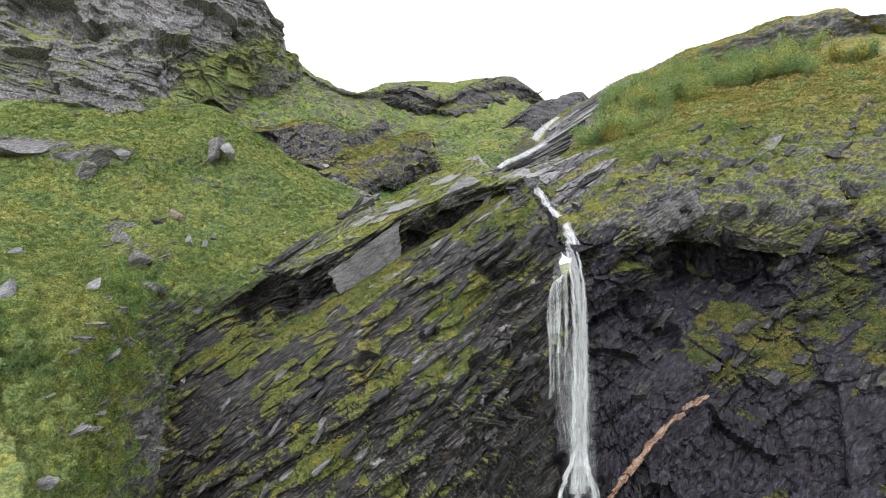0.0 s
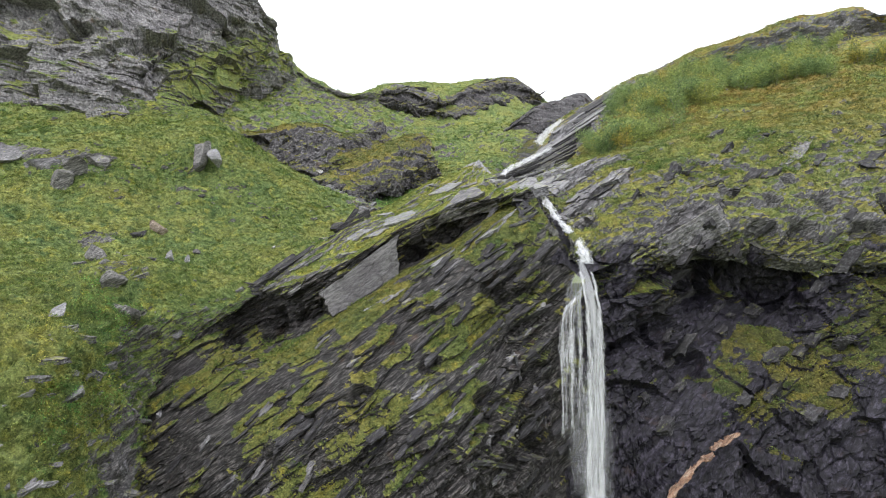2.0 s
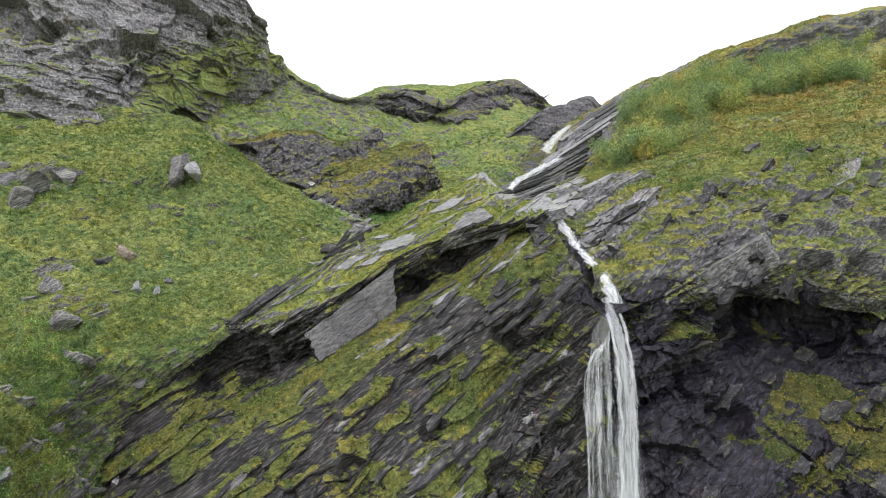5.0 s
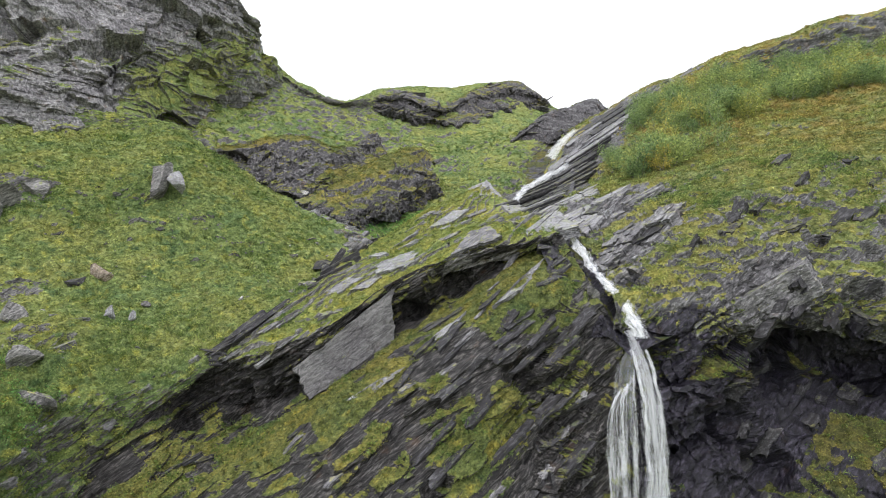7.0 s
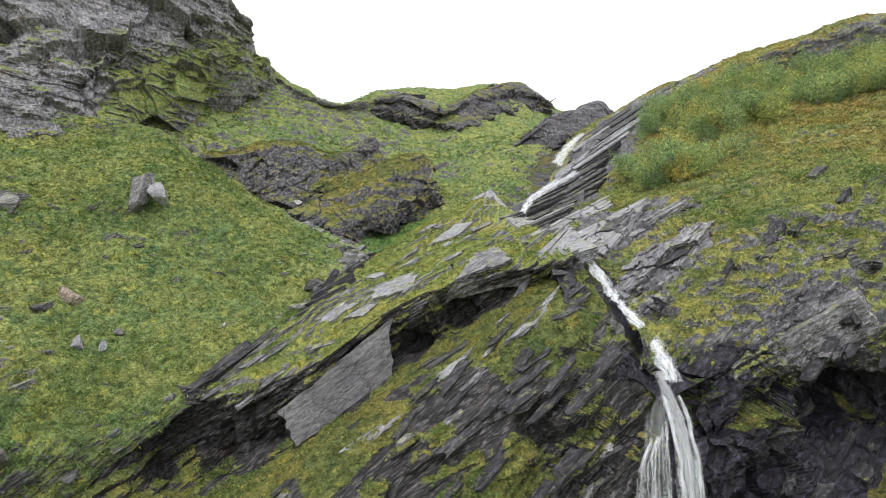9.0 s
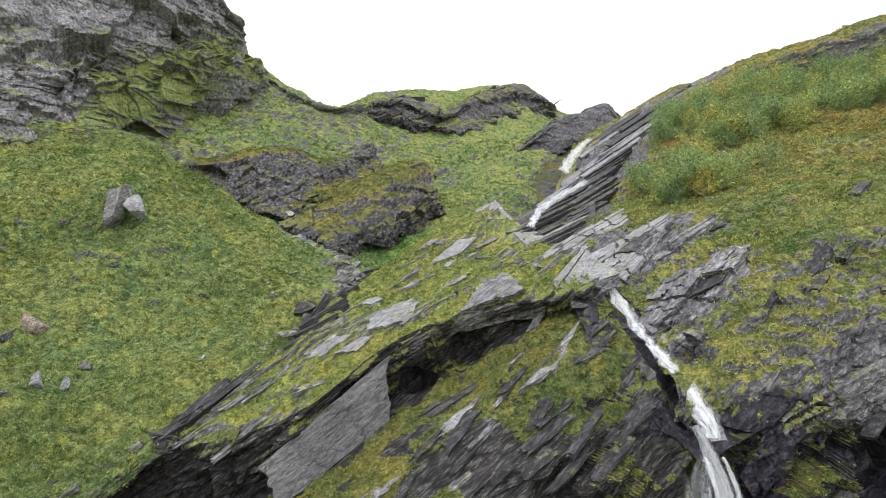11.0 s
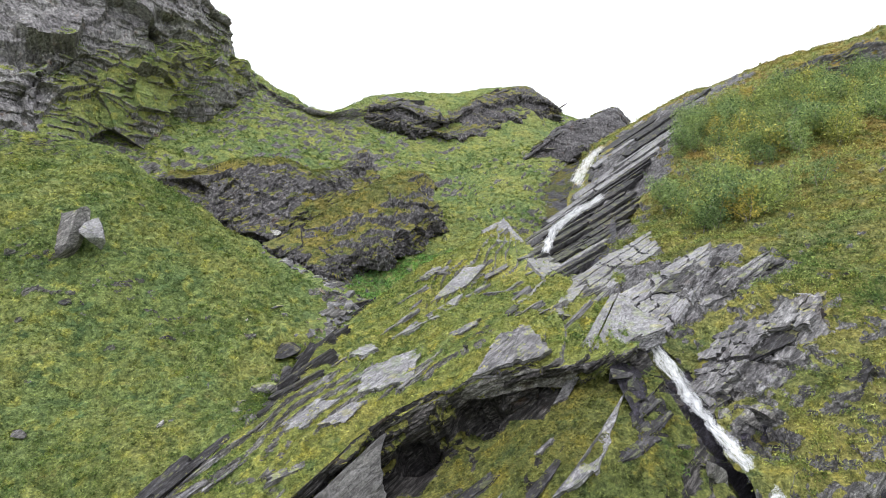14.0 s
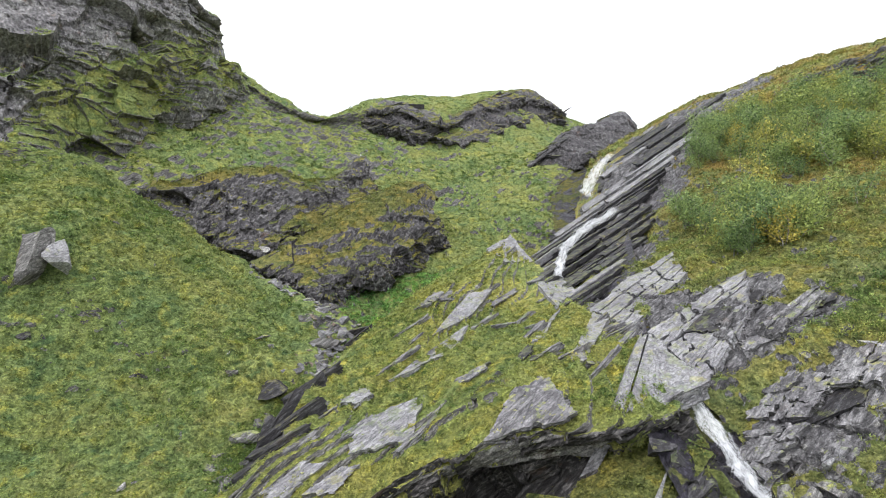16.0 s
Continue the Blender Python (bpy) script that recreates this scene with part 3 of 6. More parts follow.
STREAM_GORGE = {
    "lip": [(17.0, 103.0, 36.0), (20.0, 102.0, 36.0), (22.5, 100.8, 33.6), (25.0, 101.2, 35.0), (29.0, 102.5, 36.5)],
    "chute": [(14.0, 107.0, 43.0), (18.5, 106.0, 42.0), (21.5, 104.8, 36.8), (24.5, 105.0, 38.0), (29.0, 107.0, 35.0)],
    "lower_steps": [(13.0, 114.0, 49.0), (17.8, 114.0, 47.5), (21.4, 114.0, 41.8), (25.0, 113.8, 44.0), (31.0, 115.0, 43.0)],
    "upper_steps": [(13.0, 121.0, 51.0), (16.8, 121.0, 50.8), (19.8, 120.3, 47.2), (24.5, 121.0, 48.3), (32.0, 123.0, 48.0)],
    "pool": [(13.0, 128.0, 53.0), (17.3, 128.0, 53.3), (20.5, 127.5, 51.2), (24.0, 129.0, 52.3), (31.0, 131.0, 51.0)],
    "cleft": [(11.0, 146.0, 55.0), (15.5, 145.0, 55.5), (18.5, 143.0, 53.3), (22.5, 143.0, 56.5), (28.0, 143.0, 58.0)],
    "upper_cleft": [(12.0, 166.0, 61.0), (16.0, 165.0, 60.5), (19.5, 164.0, 57.3), (24.0, 163.0, 61.0), (30.0, 161.0, 63.0)],
    "slide_foot": [(10.0, 180.0, 64.0), (17.0, 181.0, 63.5), (22.5, 180.0, 61.0), (27.0, 178.0, 64.5), (34.0, 176.0, 69.0)],
    "slide": [(16.0, 186.0, 63.0), (21.0, 190.0, 64.8), (25.8, 190.5, 65.4), (30.0, 189.0, 68.0), (38.0, 186.0, 72.0)],
    "slide_middle": [(19.8, 198.0, 66.6), (24.4, 201.0, 69.4), (31.7, 203.0, 72.0), (37.4, 199.0, 71.9), (44.5, 190.0, 72.5)],
    "slide_head": [(24.9, 213.0, 75.3), (33.5, 215.0, 77.0), (43.3, 215.0, 78.3), (47.1, 211.0, 79.5), (51.4, 200.0, 82.8)],
    "fall_foot": [(29.6, 228.0, 84.0), (34.5, 228.0, 84.0), (38.8, 226.0, 84.4), (46.4, 222.0, 87.2), (56.3, 208.0, 91.4)],
    "fall": [(36.2, 246.0, 93.9), (44.0, 248.0, 96.1), (49.3, 247.0, 96.9), (55.3, 238.0, 97.7), (64.1, 222.0, 99.1)],
    "fall_head": [(46.3, 264.0, 101.2), (53.4, 264.0, 103.2), (59.1, 263.0, 103.9), (63.3, 255.0, 104.8), (73.0, 236.0, 108.7)],
    "source": [(59.9, 290.0, 109.9), (66.8, 290.0, 111.6), (73.7, 290.0, 113.0), (76.8, 280.0, 114.4), (86.7, 255.0, 118.9)],
}
KNOB_CRAG = {
    "foot": [(17.2, 238.1, 88.6), (24.5, 240.0, 88.0), (34.8, 242.8, 92.1), (45.8, 246.6, 98.4), (55.0, 249.5, 100.8), (66.6, 255.2, 106.0)],
    "face": [(20.7, 243.8, 93.1), (28.1, 244.8, 95.1), (38.5, 250.4, 101.9), (49.5, 256.1, 107.1), (62.2, 262.8, 111.8), (69.8, 267.5, 111.5)],
    "brow": [(23.3, 249.5, 96.4), (32.5, 253.3, 102.9), (43.3, 261.9, 111.5), (53.7, 270.4, 116.9), (69.8, 283.7, 125.1), (75.8, 285.6, 118.5)],
    "behind": [(32.6, 290.0, 104.1), (44.0, 295.0, 112.1), (53.4, 300.0, 119.3), (65.9, 310.0, 125.5), (84.8, 325.0, 133.6), (90.3, 325.0, 125.6)],
}
MIDDLE_CRAG = {
    "foot": [(-68.2, 187.0, 75.6), (-59.6, 184.0, 71.8), (-51.0, 183.0, 67.1), (-41.8, 183.0, 65.4), (-34.5, 190.0, 69.9), (-26.4, 200.0, 75.3), (-18.4, 213.0, 82.5)],
    "face": [(-67.5, 189.0, 78.3), (-58.7, 187.0, 76.8), (-49.8, 187.0, 75.1), (-42.4, 188.0, 74.0), (-34.5, 195.0, 76.7), (-26.8, 206.0, 81.5), (-21.0, 216.0, 88.2)],
    "brow": [(-66.2, 191.0, 81.1), (-57.8, 190.0, 81.6), (-50.4, 193.0, 85.0), (-42.9, 197.0, 86.0), (-34.9, 202.0, 83.6), (-28.3, 211.0, 87.3), (-23.8, 220.0, 94.4)],
    "behind": [(-69.7, 202.0, 84.2), (-62.2, 203.0, 85.1), (-53.8, 206.0, 87.7), (-45.9, 212.0, 88.9), (-37.4, 216.0, 86.7), (-29.7, 224.0, 89.7), (-25.3, 232.0, 96.2)],
}
ROCK_HUMP = {
    "foot": [(-39.9, 177.0, 63.5), (-33.3, 177.0, 61.9), (-25.3, 175.0, 59.2), (-18.4, 179.0, 61.4), (-8.7, 187.0, 66.1), (-1.9, 197.0, 73.0)],
    "face": [(-37.6, 184.0, 67.2), (-31.8, 184.0, 67.2), (-25.2, 183.0, 66.5), (-17.4, 185.0, 69.0), (-8.2, 191.0, 72.5), (-3.6, 200.0, 77.3)],
    "brow": [(-32.7, 193.0, 71.4), (-29.2, 194.0, 73.4), (-24.0, 197.0, 77.6), (-15.2, 200.0, 81.1), (-7.9, 204.0, 83.3), (-4.1, 208.0, 81.8)],
    "behind": [(-32.7, 212.0, 73.6), (-28.7, 214.0, 76.0), (-23.2, 216.0, 79.2), (-14.4, 218.0, 82.5), (-7.6, 219.0, 84.2), (-3.0, 220.0, 81.6)],
}
RIDGE_CRAG = {
    "foot": [(-28.5, 256.4, 113.7), (-17.3, 260.2, 112.9), (-1.8, 262.0, 109.5), (10.6, 265.9, 109.4), (30.2, 287.1, 121.4), (43.2, 301.5, 127.9), (55.8, 315.8, 129.9)],
    "face": [(-28.1, 260.2, 116.8), (-16.6, 265.0, 118.3), (-0.5, 268.0, 113.5), (12.6, 276.5, 119.5), (30.3, 294.7, 129.4), (45.5, 306.2, 132.9), (56.3, 318.7, 132.3)],
    "brow": [(-27.6, 264.0, 119.9), (-15.0, 271.7, 123.3), (0.6, 269.8, 117.5), (15.0, 291.9, 132.0), (35.2, 310.1, 142.6), (47.1, 314.0, 139.1), (55.7, 320.7, 135.2)],
    "behind": [(-30.5, 310.0, 134.3), (-16.0, 315.0, 137.2), (4.7, 330.0, 141.4), (22.7, 350.0, 149.6), (46.2, 370.0, 159.4), (61.2, 375.0, 155.4), (70.2, 380.0, 149.8)],
}
# tilted slabs: four corners, thickness, look
SLABS = [
    ((-11.8, 127.5, 46.4), (-5.4, 128.7, 48.5), (-6.5, 122.1, 45.6), (-12.5, 123.5, 44.2), 1.0, "pale grey tilted slate slab lying in moss"),
    ((3.0, 120.8, 50.3), (6.3, 121.6, 51.3), (7.4, 116.1, 49.2), (0.2, 117.3, 46.4), 3.2, "large pale slate slab with a broken layered front edge"),
    ((-4.4, 143.9, 53.4), (1.4, 156.9, 58.7), (5.0, 157.7, 59.1), (1.3, 150.1, 55.6), 0.8, "pale grey tilted slate slab lying in moss"),
    ((-9.4, 135.2, 49.0), (-4.4, 139.6, 52.1), (0.7, 146.8, 54.5), (-2.0, 136.6, 52.1), 0.7, "pale grey tilted slate slab lying in moss"),
    ((9.6, 125.2, 52.8), (16.9, 142.3, 56.5), (17.6, 137.6, 56.3), (11.0, 124.7, 52.8), 0.8, "pale grey tilted slate slab lying in moss"),
    ((5.9, 174.3, 66.5), (11.0, 177.6, 69.3), (14.3, 171.4, 63.9), (8.5, 166.9, 63.8), 1.0, "pale grey tilted slate slab lying in moss"),
    ((12.2, 159.7, 60.4), (17.6, 172.2, 62.8), (17.9, 155.5, 59.1), (13.2, 147.7, 57.0), 0.9, "pale grey tilted slate slab lying in moss"),
    ((6.8, 132.1, 53.7), (9.2, 138.1, 54.7), (13.5, 146.6, 56.8), (8.6, 133.6, 54.1), 0.6, "pale grey tilted slate slab lying in moss"),
    ((-20.5, 120.9, 41.2), (-17.1, 122.9, 43.4), (-14.4, 122.7, 43.6), (-18.0, 120.4, 41.2), 0.7, "pale grey tilted slate slab lying in moss"),
    ((-16.4, 120.0, 41.4), (-13.1, 121.9, 43.3), (-11.0, 121.4, 43.7), (-13.1, 119.0, 41.8), 0.7, "pale grey tilted slate slab lying in moss"),
    ((-7.0, 155.0, 56.3), (-4.4, 158.4, 58.6), (-2.6, 157.7, 58.8), (-4.9, 154.1, 57.0), 0.5, "pale grey tilted slate slab lying in moss"),
    ((-12.6, 134.1, 48.3), (-11.1, 132.7, 47.9), (-13.0, 130.3, 47.2), (-14.7, 131.2, 47.3), 0.5, "pale grey tilted slate slab lying in moss"),
    ((-0.6, 124.3, 49.3), (6.7, 131.8, 53.6), (6.8, 129.7, 53.2), (0.0, 123.1, 49.4), 1.1, "long narrow slate edge above a dark undercut"),
    ((24.2, 131.7, 54.9), (27.8, 133.6, 57.4), (31.8, 131.3, 58.2), (26.8, 129.3, 55.2), 0.6, "smooth wet slate slab shining beside the stream"),
    ((30.1, 126.9, 55.7), (34.3, 128.1, 58.3), (37.6, 128.0, 59.2), (34.2, 124.9, 57.3), 0.7, "pale slate ledge in the heath"),
    ((28.0, 127.0, 54.5), (30.1, 126.4, 55.5), (30.8, 124.6, 55.1), (27.7, 125.4, 53.6), 0.6, "pale slate ledge in the heath"),
    ((19.2, 147.4, 57.0), (27.4, 159.3, 61.3), (34.9, 159.3, 64.3), (25.6, 147.2, 59.0), 0.8, "smooth grey slate slab beside the stream"),
    ((21.5, 177.3, 63.5), (29.9, 182.9, 68.3), (41.2, 184.6, 73.2), (36.4, 178.3, 69.2), 2.2, "long dark slate block tilted above the stream"),
    ((19.3, 195.3, 65.8), (25.9, 204.3, 71.0), (32.8, 206.9, 76.1), (28.1, 199.3, 70.6), 0.8, "long dark wet slate slab"),
    ((39.1, 199.8, 79.4), (48.1, 205.6, 86.6), (59.9, 207.8, 94.9), (52.2, 201.9, 87.3), 0.8, "long wet slate slab shining beside the upper falls"),
    ((33.7, 195.6, 74.3), (41.3, 198.3, 79.9), (49.3, 201.6, 85.1), (43.2, 196.2, 79.6), 0.8, "long wet slate slab shining beside the upper falls"),
    ((-4.1, 105.2, 34.3), (-1.1, 107.1, 36.7), (1.9, 107.8, 38.6), (-0.5, 105.0, 36.0), 0.7, "pale grey tilted slate slab lying in moss"),
    ((-13.4, 101.3, 28.1), (-10.1, 102.5, 30.2), (-6.3, 103.1, 31.9), (-9.6, 101.1, 29.3), 0.7, "pale grey tilted slate slab lying in moss"),
    ((5.1, 104.4, 39.1), (9.2, 106.4, 42.8), (14.4, 112.5, 46.5), (9.6, 105.1, 41.9), 0.8, "pale broken slate along the brow"),
    ((0.3, 117.1, 46.9), (4.4, 118.4, 49.7), (7.7, 118.4, 50.5), (7.8, 116.2, 47.6), 2.0, "pale layered slate block at the edge of the ramp"),
    ((23.7, 118.0, 46.0), (27.8, 118.1, 49.2), (36.4, 118.0, 54.7), (31.8, 115.0, 50.7), 1.6, "tilted slate slab with a dark layered edge"),
    ((36.4, 102.6, 39.8), (44.6, 100.8, 45.2), (48.6, 106.0, 47.0), (40.0, 108.0, 42.0), 4.6, "thick overhanging slate block with a layered edge at the brow"),
    ((55.7, 109.6, 51.4), (61.9, 113.7, 56.3), (74.3, 119.5, 62.0), (67.1, 112.7, 56.1), 1.6, "tilted slate ledge in the heath"),
    ((63.1, 127.4, 65.1), (67.2, 131.5, 67.5), (69.5, 130.1, 67.1), (65.1, 125.1, 64.2), 0.7, "flat pale slab lying on the heath"),
    ((29.8, 115.0, 49.0), (35.0, 116.6, 53.4), (39.3, 118.6, 55.4), (34.6, 113.3, 50.4), 1.0, "tilted slate ledge in the heath"),
    ((-22.2, 109.2, 31.0), (-9.1, 115.4, 41.8), (-8.9, 114.6, 34.0), (-19.6, 108.8, 26.9), 1.6, "broad smooth pale rock face with lichen specks"),
    ((10.4, 116.0, 49.6), (17.1, 128.0, 54.0), (18.0, 128.0, 54.3), (11.5, 116.2, 49.3), 1.3, "broad pale cracked slab overhanging the stream"),
    ((11.7, 116.1, 49.4), (18.1, 127.8, 54.2), (19.0, 127.4, 54.1), (12.9, 116.5, 49.2), 1.6, "broad pale cracked slab overhanging the stream"),
    ((13.1, 116.4, 49.2), (19.0, 127.0, 53.9), (19.5, 125.8, 53.0), (14.9, 117.0, 49.3), 1.5, "broad pale cracked slab overhanging the stream"),
    ((15.1, 117.0, 49.4), (19.6, 125.6, 52.9), (20.6, 123.6, 51.9), (20.8, 119.0, 50.9), 1.8, "broad pale cracked slab overhanging the stream"),
]
# jointed pavements of slate: four corners, pieces along and across, thickness, look
PAVED = [
    ((20.7, 134.6, 54.0), (36.3, 140.6, 61.4), (30.2, 129.2, 57.0), (22.9, 123.8, 50.1), 4, 5, 1.2, "smooth grey slate slab beside the stream"),
    ((17.3, 146.6, 55.8), (35.4, 160.4, 64.6), (32.3, 148.6, 61.3), (20.2, 136.9, 54.4), 4, 4, 1.2, "smooth grey slate sheet above the stream"),
    ((29.9, 126.6, 55.4), (37.5, 129.1, 59.5), (37.6, 127.6, 59.1), (30.6, 124.4, 55.0), 3, 2, 0.9, "pale slate plate in the heath"),
    ((29.9, 117.9, 50.8), (32.9, 118.6, 53.7), (37.6, 118.6, 55.1), (33.5, 115.2, 51.8), 2, 2, 2.4, "pale slab with a steep layered edge"),
    ((24.0, 119.6, 47.4), (27.1, 120.6, 50.3), (30.8, 117.6, 51.4), (28.0, 116.5, 48.5), 3, 3, 1.4, "pale slate plate beside the gorge"),
    ((22.2, 117.3, 44.4), (23.8, 118.7, 46.7), (27.8, 116.2, 48.1), (24.2, 115.3, 44.9), 3, 2, 1.4, "pale slate plate beside the gorge"),
]
# long sheets of slate beside the upper falls: two ends, width, look
# Pale sheets paint the bright sheen of wet slate into the rock colour.
LONG = [
    ((51.6, 236.4, 99.0), (70.8, 241.1, 112.0), 1.8, "smooth pale streaked sheet of slate"),
    ((48.8, 232.8, 96.1), (61.3, 235.3, 104.7), 0.7, "long dark sheet of slate"),
    ((61.2, 233.7, 104.3), (79.8, 240.4, 116.8), 0.7, "long dark sheet of slate"),
    ((47.7, 229.5, 94.6), (66.5, 232.8, 107.2), 3.5, "long dark sheet of slate"),
    ((67.1, 233.2, 107.8), (80.9, 240.1, 117.2), 3.7, "long dark sheet of slate"),
    ((45.4, 223.0, 91.3), (66.8, 227.1, 105.6), 1.2, "long dark sheet of slate"),
    ((66.4, 225.1, 104.7), (82.0, 230.3, 115.2), 1.3, "long dark sheet of slate"),
    ((42.4, 220.5, 88.1), (54.7, 221.2, 96.4), 2.4, "smooth pale streaked sheet of slate"),
    ((55.1, 221.1, 96.7), (78.4, 226.6, 112.3), 2.5, "long dark sheet of slate"),
    ((40.0, 216.8, 85.1), (52.7, 216.9, 93.7), 1.6, "long dark sheet of slate"),
    ((53.1, 216.7, 94.0), (73.4, 219.8, 107.5), 1.6, "long dark sheet of slate"),
    ((39.3, 212.8, 83.4), (48.2, 212.1, 89.6), 3.1, "long dark sheet of slate"),
    ((48.6, 211.9, 89.8), (66.8, 215.5, 101.9), 3.1, "long dark sheet of slate"),
    ((34.7, 210.4, 78.7), (44.0, 207.0, 85.3), 0.7, "smooth pale streaked sheet of slate"),
    ((44.4, 206.8, 85.3), (63.7, 210.0, 98.2), 0.7, "smooth pale streaked sheet of slate"),
    ((34.1, 209.5, 77.9), (47.7, 207.1, 87.2), 3.0, "smooth pale streaked sheet of slate"),
    ((47.9, 206.5, 86.9), (61.3, 207.9, 95.9), 3.0, "smooth pale streaked sheet of slate"),
    ((25.8, 203.9, 70.8), (37.1, 201.6, 78.6), 2.1, "smooth pale streaked sheet of slate"),
    ((37.4, 201.4, 78.8), (55.5, 204.8, 90.7), 2.1, "smooth pale streaked sheet of slate"),
    ((19.0, 195.1, 65.7), (34.6, 199.0, 75.9), 0.5, "smooth pale streaked sheet of slate"),
    ((34.5, 197.5, 75.4), (51.7, 201.0, 86.6), 0.5, "long dark sheet of slate"),
    ((19.5, 194.2, 65.5), (33.3, 198.0, 74.5), 1.0, "long dark sheet of slate"),
    ((33.7, 198.0, 74.7), (51.5, 201.2, 86.4), 1.0, "long dark sheet of slate"),
    ((17.3, 185.2, 64.3), (32.3, 196.2, 73.3), 0.6, "long dark sheet of slate"),
    ((32.8, 196.4, 73.6), (51.2, 199.9, 85.6), 0.7, "long dark sheet of slate"),
    ((14.6, 176.9, 63.2), (31.5, 196.6, 72.6), 1.1, "long dark sheet of slate"),
    ((31.5, 195.2, 72.4), (49.0, 199.0, 83.7), 1.3, "long dark sheet of slate"),
    ((12.9, 170.3, 62.1), (30.7, 194.1, 71.5), 0.5, "smooth pale streaked sheet of slate"),
    ((30.6, 192.6, 71.0), (47.3, 196.6, 81.8), 0.7, "long dark sheet of slate"),
    ((15.9, 176.1, 63.0), (31.5, 192.2, 71.7), 1.7, "long dark sheet of slate"),
    ((31.8, 191.9, 71.7), (45.4, 195.9, 80.4), 2.0, "long dark sheet of slate"),
    ((14.5, 169.2, 61.7), (32.4, 188.6, 71.4), 1.0, "long dark sheet of slate"),
    ((32.5, 187.5, 71.1), (41.8, 192.0, 77.0), 1.3, "long dark sheet of slate"),
    ((13.2, 164.7, 60.6), (27.6, 185.6, 67.5), 0.5, "smooth pale streaked sheet of slate"),
    ((27.9, 185.5, 67.6), (41.5, 190.7, 76.1), 0.6, "long dark sheet of slate"),
    ((12.6, 162.9, 60.1), (29.8, 184.9, 68.7), 0.5, "long dark sheet of slate"),
    ((30.0, 184.4, 68.7), (40.2, 189.3, 75.0), 0.6, "smooth pale streaked sheet of slate"),
    ((13.4, 162.8, 60.2), (29.7, 183.1, 68.3), 1.9, "long dark sheet of slate"),
    ((30.0, 183.0, 68.6), (43.0, 189.8, 76.4), 2.4, "long dark sheet of slate"),
    ((14.7, 162.2, 59.9), (32.3, 180.8, 68.9), 0.7, "long dark sheet of slate"),
    ((32.2, 179.6, 68.5), (42.9, 186.1, 74.7), 0.9, "long dark sheet of slate"),
    ((13.8, 159.3, 59.2), (29.5, 178.1, 66.8), 0.7, "long dark sheet of slate"),
    ((29.6, 177.3, 66.7), (40.7, 184.8, 73.1), 0.9, "long dark sheet of slate"),
    ((13.8, 158.1, 58.7), (24.8, 172.3, 63.8), 0.9, "long dark sheet of slate"),
    ((25.0, 171.9, 63.8), (41.7, 183.4, 73.0), 1.1, "long dark sheet of slate"),
    ((13.8, 157.0, 58.4), (27.4, 173.0, 64.8), 1.4, "long dark sheet of slate"),
    ((27.7, 172.9, 64.8), (39.9, 181.8, 71.6), 1.7, "long dark sheet of slate"),
    ((14.3, 155.7, 58.1), (25.6, 169.3, 63.3), 0.7, "long dark sheet of slate"),
    ((25.4, 167.7, 63.0), (36.1, 176.7, 68.6), 0.8, "long dark sheet of slate"),
    ((15.0, 155.5, 58.0), (23.2, 164.7, 61.9), 1.8, "long dark sheet of slate"),
    ((23.5, 164.7, 61.9), (37.0, 176.4, 68.7), 2.0, "long dark sheet of slate"),
    ((16.0, 155.1, 57.7), (29.2, 166.9, 64.1), 0.3, "long dark sheet of slate"),
    ((14.4, 151.2, 56.9), (29.0, 165.3, 63.8), 1.3, "smooth pale streaked sheet of slate"),
    ((13.5, 148.7, 56.1), (27.5, 162.7, 62.5), 0.3, "long dark sheet of slate"),
    ((13.5, 148.1, 56.0), (28.0, 162.5, 62.5), 0.8, "long dark sheet of slate"),
    ((13.9, 147.0, 55.8), (26.0, 159.2, 61.1), 0.8, "long dark sheet of slate"),
]
